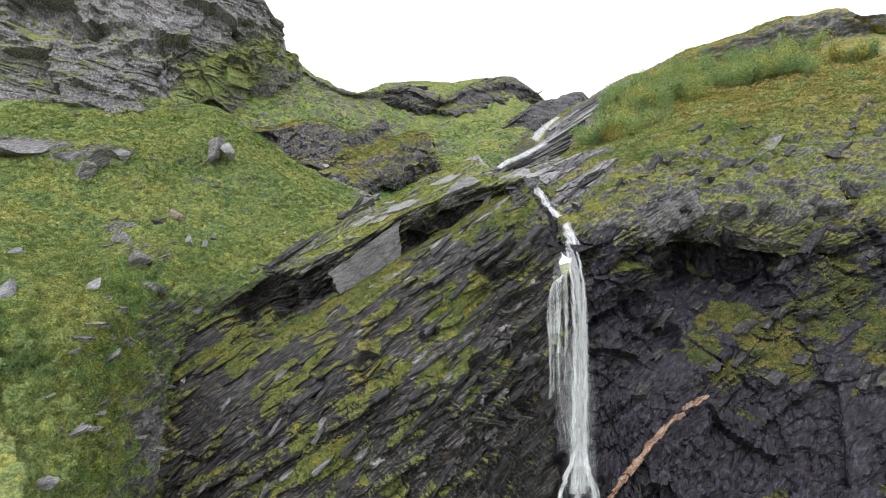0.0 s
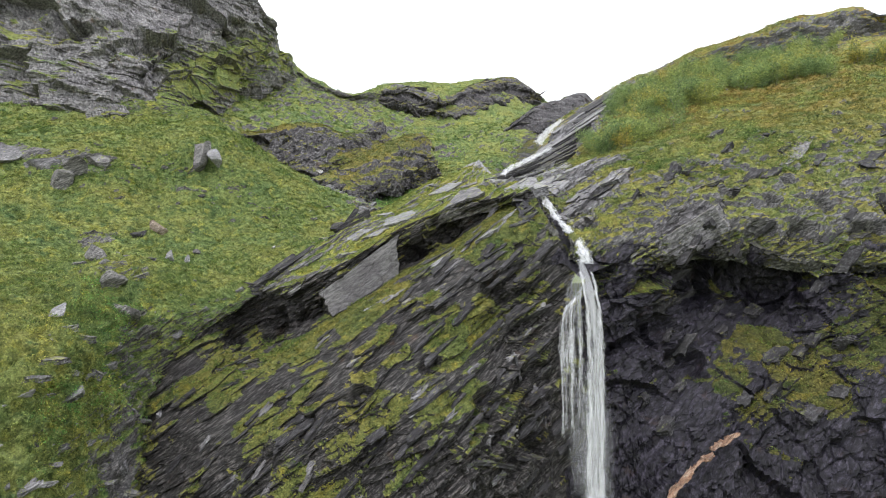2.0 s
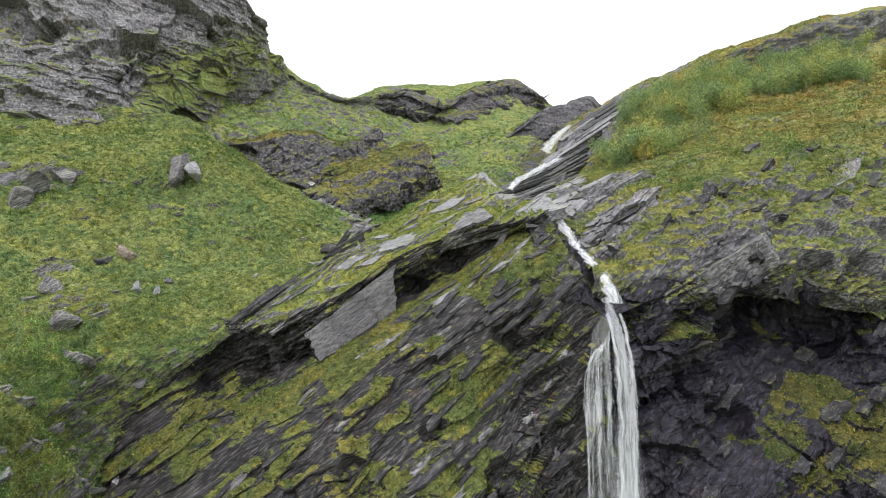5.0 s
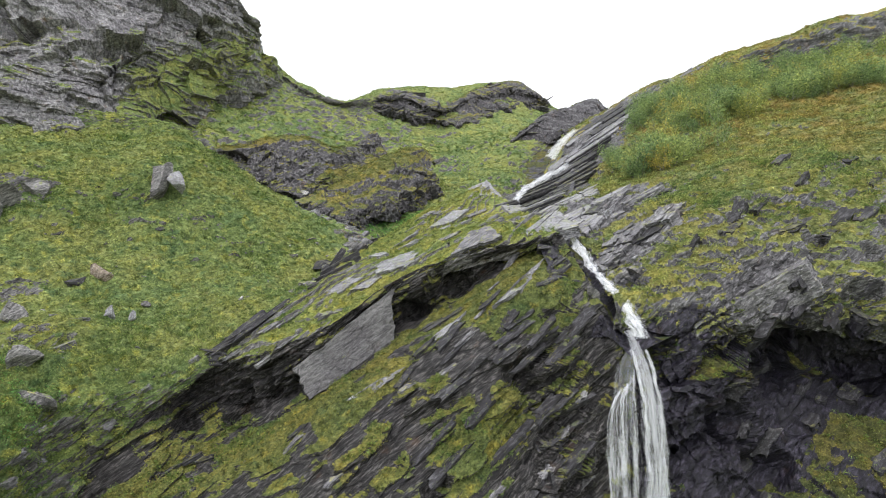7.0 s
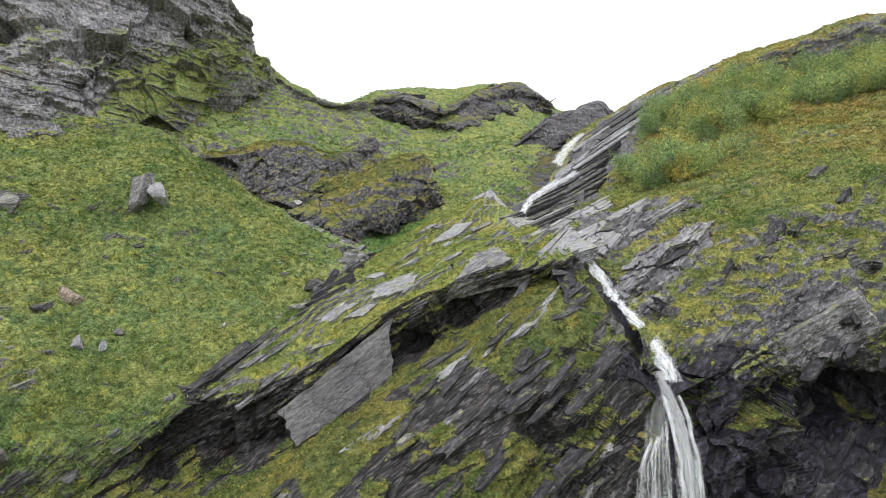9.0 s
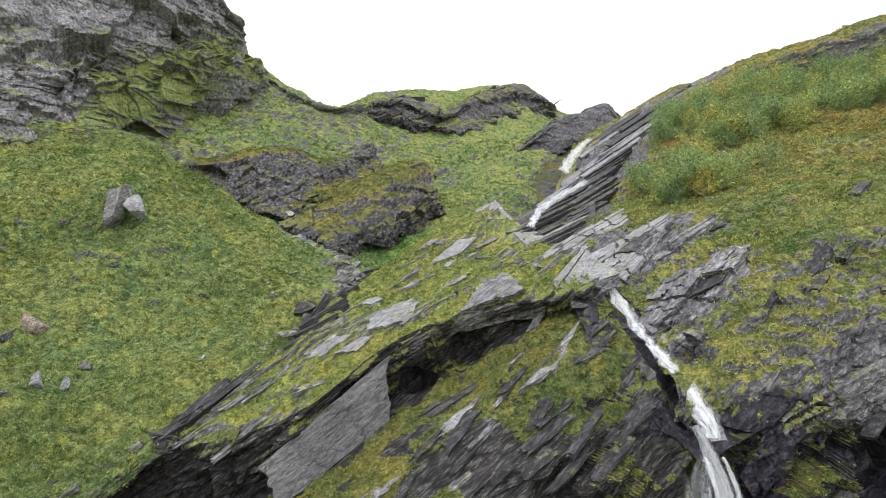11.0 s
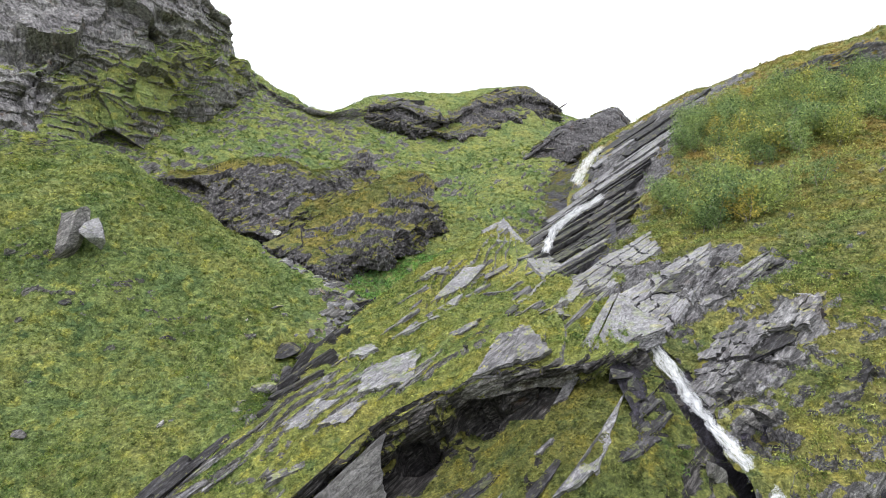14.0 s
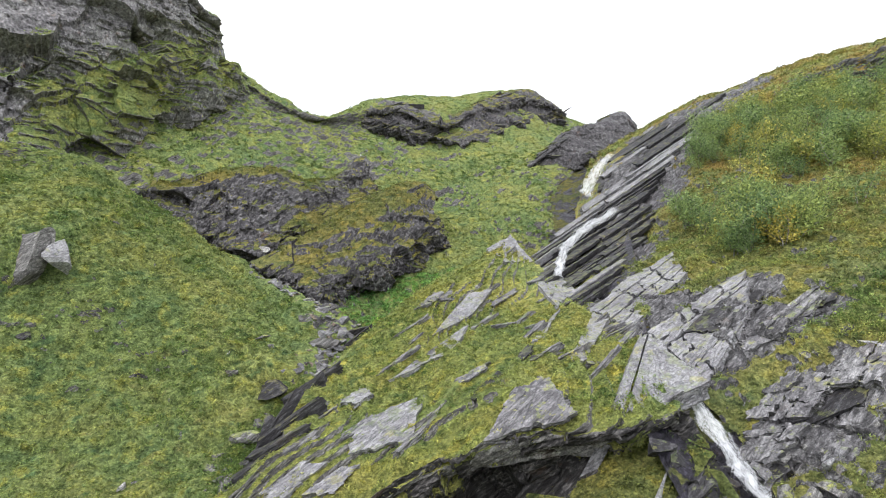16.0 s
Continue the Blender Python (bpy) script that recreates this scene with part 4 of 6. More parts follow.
# loose rocks: place, width, height, look
BOULDERS = [
    ((-60.6, 149.2, 64.6), 4.8, 9.0, "upright split grey boulder on the grassy slope"),
    ((-57.2, 149.6, 63.4), 4.0, 7.4, "pale grey boulder with moss on top"),
    ((-61.5, 129.6, 44.1), 4.4, 4.9, "brownish boulder on the grassy slope"),
    ((-54.8, 120.8, 38.0), 1.8, 2.8, "small pale upright stone in the grass"),
    ((-51.4, 121.8, 37.3), 1.5, 2.3, "small pale stone in the grass"),
    ((-52.0, 125.8, 39.2), 2.3, 1.6, "small grey stone in the grass"),
    ((-36.1, 116.8, 32.4), 5.1, 1.6, "flat dark slab with a pale edge on the grass"),
    ((-57.0, 144.4, 53.3), 3.8, 2.3, "dark stone sunk in the grass"),
    ((-64.3, 127.0, 42.9), 3.5, 2.7, "dark hollow stone in the grass"),
    ((-57.3, 144.0, 53.1), 4.1, 2.3, "dark stone sunk in the grass"),
    ((-85.8, 139.6, 58.3), 7.4, 11.3, "tall grey crag block on the hillside"),
    ((-82.8, 143.3, 61.0), 5.2, 7.3, "grey crag block on the hillside"),
    ((-87.4, 136.0, 55.3), 5.5, 6.9, "grey crag block on the hillside"),
    ((-105.1, 140.9, 62.3), 15.8, 7.2, "long mossy rock ledge on the hillside"),
    ((-94.5, 140.1, 60.2), 8.5, 5.1, "mossy rock ledge on the hillside"),
    ((-66.9, 116.7, 38.3), 5.9, 5.9, "lichen-spotted rock rib in the grass"),
    ((-57.6, 105.3, 32.3), 6.4, 6.4, "lichen-spotted rock rib in the grass"),
    ((-53.3, 102.3, 28.5), 6.2, 5.1, "lichen-spotted rock rib in the grass"),
    ((-56.9, 91.5, 28.9), 3.9, 2.8, "pale grey boulder in the grass"),
    ((-74.8, 98.6, 34.0), 4.0, 3.6, "pale grey boulder in the grass"),
    ((-65.1, 83.4, 27.7), 3.0, 5.0, "pale grey boulder in the grass"),
    ((-49.0, 70.0, 15.5), 3.5, 1.0, "flat pale slab on the bank"),
    ((-49.3, 74.4, 20.4), 4.5, 1.6, "flat pale slab on the bank"),
    ((-44.1, 64.0, 7.5), 3.2, 1.9, "pale stone on the bank"),
    ((-45.7, 100.2, 11.5), 3.0, 2.6, "pale fallen stone in the chasm"),
    ((-45.9, 93.2, 0.3), 4.6, 5.5, "brownish fallen block in the chasm"),
    ((-44.1, 94.2, -1.8), 3.2, 5.6, "brownish fallen block in the chasm"),
    ((-38.1, 148.9, 51.4), 1.1, 1.0, "small white stone in the grass"),
    ((-39.7, 142.1, 45.6), 1.9, 1.2, "small pale stone in the grass"),
    ((-34.2, 135.2, 42.6), 1.8, 1.8, "small pale stone in the grass"),
    ((-35.6, 126.4, 40.1), 1.0, 1.3, "small white stone in the grass"),
    ((-44.8, 132.3, 41.7), 2.9, 1.1, "small brown stone in the grass"),
    ((-27.1, 135.7, 42.1), 4.7, 1.9, "mossy flat rock on the slope"),
    ((-26.7, 144.5, 46.1), 7.6, 2.6, "mossy flat rock with a dark edge"),
    ((-32.0, 146.5, 48.1), 2.0, 1.4, "grey stone on the slope"),
    ((-28.2, 152.2, 50.7), 1.3, 2.3, "grey upright stone on the slope"),
    ((-30.2, 153.8, 52.2), 2.9, 0.7, "flat grey stone on the slope"),
    ((-21.1, 152.2, 48.1), 2.8, 2.2, "grey boulder in the scree"),
    ((-22.3, 148.2, 46.6), 2.4, 2.4, "mossy boulder above the gully"),
    ((-21.3, 157.2, 50.6), 6.2, 2.8, "long grey boulder in the scree"),
    ((-17.5, 161.5, 51.8), 5.6, 3.4, "mossy dark boulder in the scree"),
    ((-24.8, 175.3, 56.8), 3.6, 1.5, "pale block in the scree"),
    ((-24.3, 166.2, 55.4), 2.4, 1.6, "white block in the scree"),
    ((-25.2, 162.8, 54.4), 3.4, 1.7, "brownish block in the scree"),
    ((-38.4, 182.8, 67.1), 4.1, 1.6, "white block below the crag"),
    ((25.5, 119.7, 48.6), 2.1, 1.8, "angular grey block beside the gorge"),
    ((25.0, 116.1, 45.9), 2.4, 1.6, "angular grey block in a rock pile"),
    ((26.0, 114.4, 45.6), 2.1, 1.4, "angular grey block in a rock pile"),
    ((24.2, 113.5, 43.9), 2.5, 2.7, "angular grey block in a rock pile"),
    ((27.7, 113.4, 46.4), 2.3, 1.2, "angular pale block in a rock pile"),
    ((28.9, 113.2, 47.1), 1.8, 1.4, "angular pale block in a rock pile"),
    ((27.2, 111.6, 44.7), 3.0, 1.7, "angular grey block in a rock pile"),
    ((25.4, 112.2, 44.0), 2.2, 1.8, "angular grey block in a rock pile"),
    ((23.4, 115.9, 44.4), 1.9, 1.9, "angular dark block in a rock pile"),
    ((28.9, 111.5, 45.6), 1.7, 1.5, "angular grey block in a rock pile"),
    ((27.8, 120.1, 50.5), 1.0, 0.7, "small grey stone in the heath"),
    ((31.3, 121.2, 53.9), 1.1, 0.8, "small grey stone in the heath"),
    ((35.8, 119.2, 55.4), 2.1, 0.5, "flat pale stone in the heath"),
    ((34.7, 133.3, 59.5), 1.5, 1.1, "small grey stone in the heath"),
    ((41.6, 111.3, 49.8), 1.3, 0.9, "small pale stone in the heath"),
    ((48.9, 109.6, 50.0), 1.3, 0.7, "small pale stone in the heath"),
    ((77.5, 109.9, 54.2), 4.5, 2.7, "dark boulder in the heath"),
    ((75.1, 103.6, 46.1), 4.8, 4.2, "dark boulder in the heath"),
    ((13.5, 112.8, 48.2), 2.7, 2.2, "wet dark block beside the cascade"),
    ((14.5, 111.6, 47.0), 2.0, 2.6, "wet dark block beside the cascade"),
    ((12.9, 115.3, 47.9), 2.4, 1.4, "wet dark block beside the cascade"),
    ((15.2, 109.8, 45.5), 1.7, 2.5, "wet dark block beside the cascade"),
    ((18.5, 105.5, 41.5), 2.7, 4.1, "grey block beside the cascade"),
    ((24.0, 108.5, 41.4), 2.5, 3.5, "wet dark block beside the cascade"),
]
# bare rock: centre and reach on the plan
BARE_RIGHT = [
    (19.3, 172.6, 7, 10),
    (26.0, 177.5, 8, 12),
    (30.7, 171.7, 7, 9),
    (33.3, 190.1, 9, 12),
    (41.3, 198.3, 9, 12),
    (50.2, 207.2, 8, 10),
    (47.6, 211.8, 9, 14),
    (55.8, 210.0, 8, 10),
    (61.1, 226.3, 10, 14),
    (26.3, 132.1, 9, 9),
    (32.6, 136.2, 6, 5),
    (24.5, 148.7, 8, 9),
    (30.3, 176.8, 9, 14),
    (46.1, 200.3, 9, 16),
    (66.5, 223.6, 12, 16),
    (80.6, 225.4, 12, 12),
    (33.6, 127.0, 6, 3),
    (26.7, 116.9, 4, 3),
    (33.1, 117.2, 3, 3),
    (29.0, 115.0, 4, 2.5),
    (42.3, 103.2, 5, 2.5),
]
BARE_LEFT = [
    (-87.1, 144.3, 8, 4),
    (-105.9, 143.9, 12, 3),
    (-60.1, 109.8, 5, 5),
    (-70.8, 123.4, 4, 4),
    (-49.9, 98.4, 2.5, 6),
    (-48.0, 90.6, 2, 6),
]
BARE_VALLEY = [
    (-24.7, 172.2, 4, 3),
    (-25.4, 233.0, 5, 7),
    (-14.1, 275.3, 12, 8),
]
BARE_SCREE = [
    (-23.7, 162.4, 4, 3),
]
# mossy and bare spots on the cliffs: centre and reach
LUSH_FRONT = [
    (9.0, 106.0, 42.5, 4),
    (13.0, 107.0, 43.5, 4),
    (12.0, 103.0, 39.5, 4),
    (6.5, 103.0, 38.5, 3.5),
    (15.5, 109.0, 44.5, 3),
    (-8.0, 103.5, 31.5, 2.2),
    (-12.1, 101.0, 28.4, 2.5),
    (1.4, 108.7, 38.5, 3),
    (3.2, 113.4, 40.9, 3.5),
    (8.6, 109.0, 43.7, 3.5),
    (-6.5, 112.7, 35.1, 2),
    (12.5, 114.3, 46.9, 2.5),
    (4.0, 95.3, 27.3, 2.5),
    (-16.2, 103.0, 27.2, 2.5),
    (-2.1, 110.2, 36.9, 2),
    (4.4, 95.3, 27.4, 4.5),
    (0.6, 93.5, 23.8, 4),
    (-8.8, 103.8, 31.4, 3),
    (-14.6, 101.2, 27.3, 3.5),
    (-22.7, 101.5, 22.2, 3.5),
    (-17.6, 83.5, 2.3, 4.5),
    (-13.6, 83.8, 4.6, 3),
    (-4.5, 83.5, 8.8, 2.5),
    (-2.1, 87.4, 16.4, 3.5),
    (-9.1, 88.1, 15.4, 3.5),
    (-27.8, 91.9, 11.1, 3.5),
    (-20.9, 86.4, 6.3, 3),
    (4.0, 88.4, 17.1, 2.5),
    (-35.0, 99.2, 15.5, 3),
    (11.3, 105.7, 42.6, 3),
    (-2.7, 111.7, 37.1, 3),
]
BALD_FRONT = [
    (2.1, 99.7, 32.4, 3.5),
    (-7.6, 107.3, 33.3, 1.8),
    (8.0, 98.5, 33.3, 3),
    (-26.3, 112.5, 25.8, 4),
    (10.4, 90.2, 6.2, 6),
    (14.0, 96.1, 16.0, 5),
    (8.9, 92.6, 20.1, 3.5),
    (17.5, 99.4, 25.3, 4),
    (1.3, 82.5, 5.0, 4.5),
    (-5.3, 119.7, 38.2, 2.5),
    (0.7, 119.5, 42.7, 2.5),
    (5.5, 118.0, 45.6, 2.5),
    (-32.9, 115.6, 25.2, 3),
    (-27.2, 113.3, 27.5, 2.5),
    (7.7, 98.0, 32.3, 2.2),
    (3.5, 96.8, 29.3, 1.8),
    (-38.9, 92.6, 5.6, 4),
    (-30.2, 114.3, 24.6, 3),
    (-31.9, 88.6, 4.0, 2.5),
    (18.1, 102.0, 35.5, 3),
    (-8.6, 91.3, 19.4, 2),
]
HOLLOW_FRONT = [
    (8.2, 97.7, 31.5, 2.6),
    (-5.9, 119.9, 38.2, 3.0),
    (0.7, 119.5, 42.4, 3.0),
    (-31.6, 115.0, 24.6, 3.5),
    (-27.1, 113.2, 27.0, 2.6),
    (-39.1, 113.5, 22.4, 2.5),
    (-12.9, 89.9, 16.9, 2.5),
    (-19.9, 89.6, 12.5, 2.5),
    (-2.2, 91.9, 21.1, 2.2),
    (5.8, 88.1, 15.4, 3),
    (12.6, 93.1, 9.1, 4),
]
HOLLOW_RIGHT = [
    (42.0, 105.5, 33.5, 6),
    (35.0, 101.1, 25.3, 4),
    (48.9, 104.3, 34.5, 5),
    (56.9, 101.8, 34.4, 5),
    (38.6, 100.0, 20.3, 4),
    (55.2, 106.4, 31.4, 4),
    (70.0, 99.8, 35.3, 4),
]
LUSH_RIGHT = [
    (51.8, 100.2, 23.3, 4),
    (55.5, 96.5, 19.7, 5),
    (62.7, 97.0, 23.5, 4.5),
    (44.1, 96.9, 17.7, 3),
    (69.4, 96.8, 25.5, 5),
    (57.7, 94.1, 16.3, 4),
    (46.6, 94.4, 14.3, 3),
    (68.9, 98.5, 30.3, 4),
    (63.0, 84.5, 2.8, 4),
    (70.7, 92.5, 18.3, 4),
]
BALD_RIGHT = [
    (31.2, 98.6, 23.4, 8),
    (33.0, 93.4, 10.8, 8),
    (42.0, 105.8, 27.2, 6),
    (57.7, 87.5, 5.2, 9),
    (41.1, 89.3, 3.0, 8),
    (24.9, 91.2, 2.4, 8),
    (54.9, 105.8, 32.5, 5),
]
HOLLOW_BROW = [
    (25.5, 109.5, 43.0, 3.0),
    (40.5, 104.0, 40.5, 2.6),
    (52.5, 101.5, 40.5, 3.2),
    (59.0, 101.0, 41.5, 2.8),
    (70.0, 100.0, 41.0, 3.4),
    (57.0, 104.5, 46.5, 2.2),
    (65.0, 103.0, 47.0, 2.4),
    (50.0, 106.5, 48.5, 2.0),
    (76.0, 103.0, 46.0, 3.0),
    (61.5, 108.0, 51.0, 2.0),
]
LUSH_HUMP = [
    (-32.0, 192.0, 71.5, 5),
    (-27.0, 194.0, 74.5, 6),
    (-21.0, 196.0, 78.0, 6),
    (-14.0, 199.0, 81.0, 5),
    (-54.0, 194.0, 86.0, 5),
    (-46.0, 198.0, 88.0, 5),
    (-62.0, 193.0, 82.0, 4),
]
BALD_CRAG = [
    (-75.0, 210.0, 131.0, 8),
    (-86.0, 198.0, 126.0, 11),
    (-98.0, 190.0, 124.0, 14),
    (-116.0, 184.0, 120.0, 15),
    (-90.0, 206.0, 140.0, 18),
    (-120.0, 198.0, 142.0, 26),
    (-106.0, 174.0, 90.0, 9),
    (-95.0, 180.0, 96.0, 8),
]
LUSH_CRAG = [
    (-84.5, 190.0, 94.0, 10),
    (-80.0, 196.0, 100.0, 12),
    (-76.0, 201.0, 107.0, 11),
    (-71.0, 211.0, 113.0, 11),
    (-68.0, 222.0, 119.0, 10),
    (-64.0, 237.0, 122.0, 12),
]
BANK = [(-44.0, 62.0, 10.0, 14), (-50.0, 74.0, 18.0, 13), (-56.0, 86.0, 25.0, 13), (-50.0, 90.0, 20.0, 9), (-62.0, 100.0, 33.0, 9)]
UPPER_FALL = [(48.7, 230.3, 97.4), (45.7, 229.3, 95.2), (41.9, 223.5, 91.4), (37.6, 215.7, 86.5), (34.0, 209.4, 81.4)]
SLIDE = [(36.2, 189.5, 76.6), (32.4, 186.9, 74.1), (28.4, 185.8, 71.8), (23.4, 179.3, 68.5), (19.5, 170.5, 65.5), (17.1, 162.8, 62.7), (15.5, 157.6, 60.8)]
RIVULET = [(-24.8, 223.0, 95.5), (-23.3, 220.0, 92.1), (-23.6, 217.0, 88.4), (-22.1, 213.0, 84.0)]
VEIN = [(23.9, 84.5, -2.8), (29.6, 86.5, 2.5), (35.5, 88.3, 8.0), (41.8, 90.0, 11.7)]
SCREE = [(-42.8, 187.7, 64.9), (-34.5, 173.6, 60.9), (-29.3, 170.1, 58.2), (-24.6, 168.0, 56.7), (-21.1, 165.6, 54.7), (-17.1, 162.7, 52.4), (-18.0, 158.5, 50.3), (-21.0, 154.7, 49.3), (-21.8, 149.9, 47.3), (-19.2, 149.7, 46.1)]
LONE_TREE = (-63.0, 243.0, 122.4)

landform("left_hillside", LEFT_HILLSIDE, 310, 430, MAT_MEADOW, 1.5, 1.0, 0.0, 0.2, grit=0.3, blocks=((3.0, 0.25),), hummock=1.5, mounds=BANK, seed=1, outcrop=0.1, left=120, bare=BARE_LEFT + BARE_SCREE, lush=BANK,
         label="steep grassy hillside with scattered stones and rock ribs", category="hillside")
landform("slab_ramp", SLAB_RAMP, 350, 270, MAT_RAMP, 0.35, 0.25, 0.5, 0.7, grit=0.2, hummock=0.5, seed=2, root=2.5, terrace=0.9,
         label="mossy slope of tilted grey slate beds", category="rock slope")
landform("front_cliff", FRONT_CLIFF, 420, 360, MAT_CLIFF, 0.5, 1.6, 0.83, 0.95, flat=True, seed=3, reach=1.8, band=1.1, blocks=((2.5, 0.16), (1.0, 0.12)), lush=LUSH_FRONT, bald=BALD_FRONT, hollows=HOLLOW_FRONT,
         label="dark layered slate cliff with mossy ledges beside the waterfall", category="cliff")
landform("right_cliff", RIGHT_CLIFF, 330, 290, MAT_WET_SHADED, 0.9, 1.2, 0.76, 0.9, blocks=((9.0, 0.3), (4.0, 0.3), (1.8, 0.22)), fine=0.7, lush=LUSH_RIGHT, bald=BALD_RIGHT, hollows=HOLLOW_RIGHT, flat=True, seed=4, right=120, band=0.35,
         label="wet dark purple overhanging slate cliff, overhang shade in its colour", category="cliff")
landform("right_hillside", RIGHT_HILLSIDE, 410, 370, MAT_HILL, 1.5, 1.0, 0.4, 0.6, grit=0.32, blocks=((3.0, 0.2),), hummock=1.4, seed=5, outcrop=0.1, terrace=0.8, jointed=0.35, root=4, right=150, bare=BARE_RIGHT, bald=((24.8, 109.5, 42.5, 2.4),), hollows=HOLLOW_BROW,
         label="grassy heath hillside with slate ledges and autumn colours", category="hillside")
landform("stream_gorge", STREAM_GORGE, 120, 340, MAT_WET_SHADED, 0.4, 0.9, 0.75, 0.95, flat=True, seed=8, thick=0.7, blocks=((1.5, 0.2),), jointed=0.3,
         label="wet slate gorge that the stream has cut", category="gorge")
landform("upper_valley", UPPER_VALLEY, 270, 230, MAT_MEADOW, 1.3, 1.1, 0.42, 0.6, grit=0.4, hummock=2.0, seed=6, outcrop=0.1, bare=BARE_VALLEY,
         label="grassy upper valley with rock steps below a ridge", category="valley")
landform("upper_crag", UPPER_CRAG, 300, 240, MAT_CRAG, 1.4, 1.3, 0.66, 0.8, blocks=((17.0, 0.42), (7.0, 0.34), (2.4, 0.16)), fine=0.25, flat=True, seed=7, left=150, axes=FLAT_BEDS, hollows=((-82.0, 190.0, 112.0, 6), (-94.0, 182.0, 108.0, 6), (-74.0, 206.0, 122.0, 5)), lush=LUSH_CRAG, bald=BALD_CRAG, thick=3.6, band=0.8, root=10,
         label="tall grey broken rock crag with grassy ledges", category="cliff")
for name, lines, seed, lo in (("middle_crag", MIDDLE_CRAG, 11, 0.68), ("rock_hump", ROCK_HUMP, 12, 0.62), ("ridge_crag", RIDGE_CRAG, 13, 0.72), ("knob_crag", KNOB_CRAG, 14, 1.0)):
    landform(name, lines, 200, 110, MAT_DARKCRAG, 1.2, 0.9, lo, lo + 0.16, blocks=((8.0, 0.45), (3.6, 0.5), (1.6, 0.3)), flat=True, seed=seed, axes=STEEP_BEDS, band=0.3, root=5, lush=LUSH_HUMP,
             label="dark craggy outcrop of broken layered rock with grass on top", category="rock outcrop")

# ---------- the ground far out and below ----------
def far_ground():
    ang = np.linspace(0, 2 * np.pi, 181)
    rad = np.concatenate([[0.01], np.geomspace(8, 2600, 90)])
    r, a = np.meshgrid(rad, ang, indexing="ij")
    g = np.stack([r * np.sin(a), 30 - r * np.cos(a), 0 * r], axis=-1)
    p = g.reshape(-1, 3)
    z = -34 + 3 * fbm(p, 40, 3, 90) + np.clip(p[:, 1] - 70, 0, 120) * 0.55 + np.clip(np.abs(p[:, 0]) - 60, 0, 90) * 0.3
    z = z - np.clip(p[:, 1] - 230, 0, 900) * 0.08 + 25 * fbm(p, 260, 3, 95) * smooth(150, 500, np.hypot(p[:, 0], p[:, 1] - 30))
    g[:, :, 2] = z.reshape(r.shape)
    sheet("ground", g[:, ::-1], {"grass": np.ones(r.shape)}, MAT_MEADOW, label="grassy valley ground reaching far out", category="ground")


far_ground()


# ---------- rocks ----------
def rock_material(name, dark, mid, pale, rust, gloss=0.6, moss=0.35):
    m, nt, bsdf = nodes_of(name)
    col, grain = rock_colour(nt, dark, mid, pale, rust)
    green, fine = grass_colour(nt)
    g = nt.nodes.new("ShaderNodeNewGeometry")
    sep = nt.nodes.new("ShaderNodeSeparateXYZ")
    nt.links.new(g.outputs["True Normal"], sep.inputs[0])
    up = maths(nt, 'ADD', sep.outputs[2], maths(nt, 'MULTIPLY', maths(nt, 'SUBTRACT', noise_tex(nt, position(nt), 0.9, 5, 0.7), 0.5), 2.6))
    w = maths(nt, 'MULTIPLY', ramp(nt, up, (0.98, (0, 0, 0)), (1.0, (1, 1, 1))), moss)
    nt.links.new(mixed(nt, w, col, green), bsdf.inputs["Base Color"])
    nt.links.new(ramp(nt, grain, (0.3, (gloss,) * 3), (0.7, (gloss + 0.25,) * 3)), bsdf.inputs["Roughness"])
    bump = nt.nodes.new("ShaderNodeBump")
    bsdf.inputs["Specular IOR Level"].default_value = 0.35
    bump.inputs["Strength"].default_value = 0.8
    bump.inputs["Distance"].default_value = 0.14
    nt.links.new(grain, bump.inputs["Height"])
    nt.links.new(bump.outputs[0], bsdf.inputs["Normal"])
    return m


MAT_SLAB = rock_material("pale_slate_slab", (0.15, 0.149, 0.157), (0.28, 0.279, 0.292), (0.4, 0.398, 0.41), 0.08, 0.45, 0.4)
MAT_DARKSLAB = rock_material("dark_slate_slab", (0.013, 0.0125, 0.014), (0.036, 0.034, 0.038), (0.12, 0.117, 0.126), 0.1, 0.5, 0.3)
MAT_GREYSLAB = rock_material("grey_slate_slab", (0.07, 0.068, 0.072), (0.18, 0.176, 0.184), (0.36, 0.355, 0.365), 0.12, 0.45, 0.6)
MAT_BOULDER = rock_material("boulder_rock", (0.07, 0.068, 0.066), (0.19, 0.185, 0.18), (0.38, 0.375, 0.36), 0.3, 0.7, 0.8)
MAT_BROWN = rock_material("brownish_rock", (0.16, 0.12, 0.09), (0.3, 0.24, 0.19), (0.42, 0.37, 0.31), 0.4, 0.75, 0.2)
MAT_WHITE = rock_material("pale_rock", (0.3, 0.3, 0.29), (0.48, 0.47, 0.46), (0.6, 0.6, 0.58), 0.1, 0.75, 0.1)
MAT_FACE = rock_material("smooth_lichened_rock", (0.11, 0.107, 0.108), (0.17, 0.166, 0.168), (0.24, 0.235, 0.238), 0.1, 0.6, 0.0)
MAT_VEIN = rock_material("rusty_vein_rock", (0.2, 0.1, 0.06), (0.36, 0.22, 0.15), (0.5, 0.4, 0.32), 0.6, 0.6, 0.0)


def by_look(label):
    for word, m in (("lichen specks", MAT_FACE), ("rusty", MAT_VEIN), ("brown", MAT_BROWN), ("white", MAT_WHITE), ("dark", MAT_DARKSLAB), ("wet", MAT_DARKSLAB), ("pale slate plate", MAT_GREYSLAB), ("ledge", MAT_GREYSLAB), ("edge", MAT_GREYSLAB), ("pale", MAT_SLAB), ("smooth", MAT_SLAB)):
        if word in label:
            return m
    return MAT_BOULDER


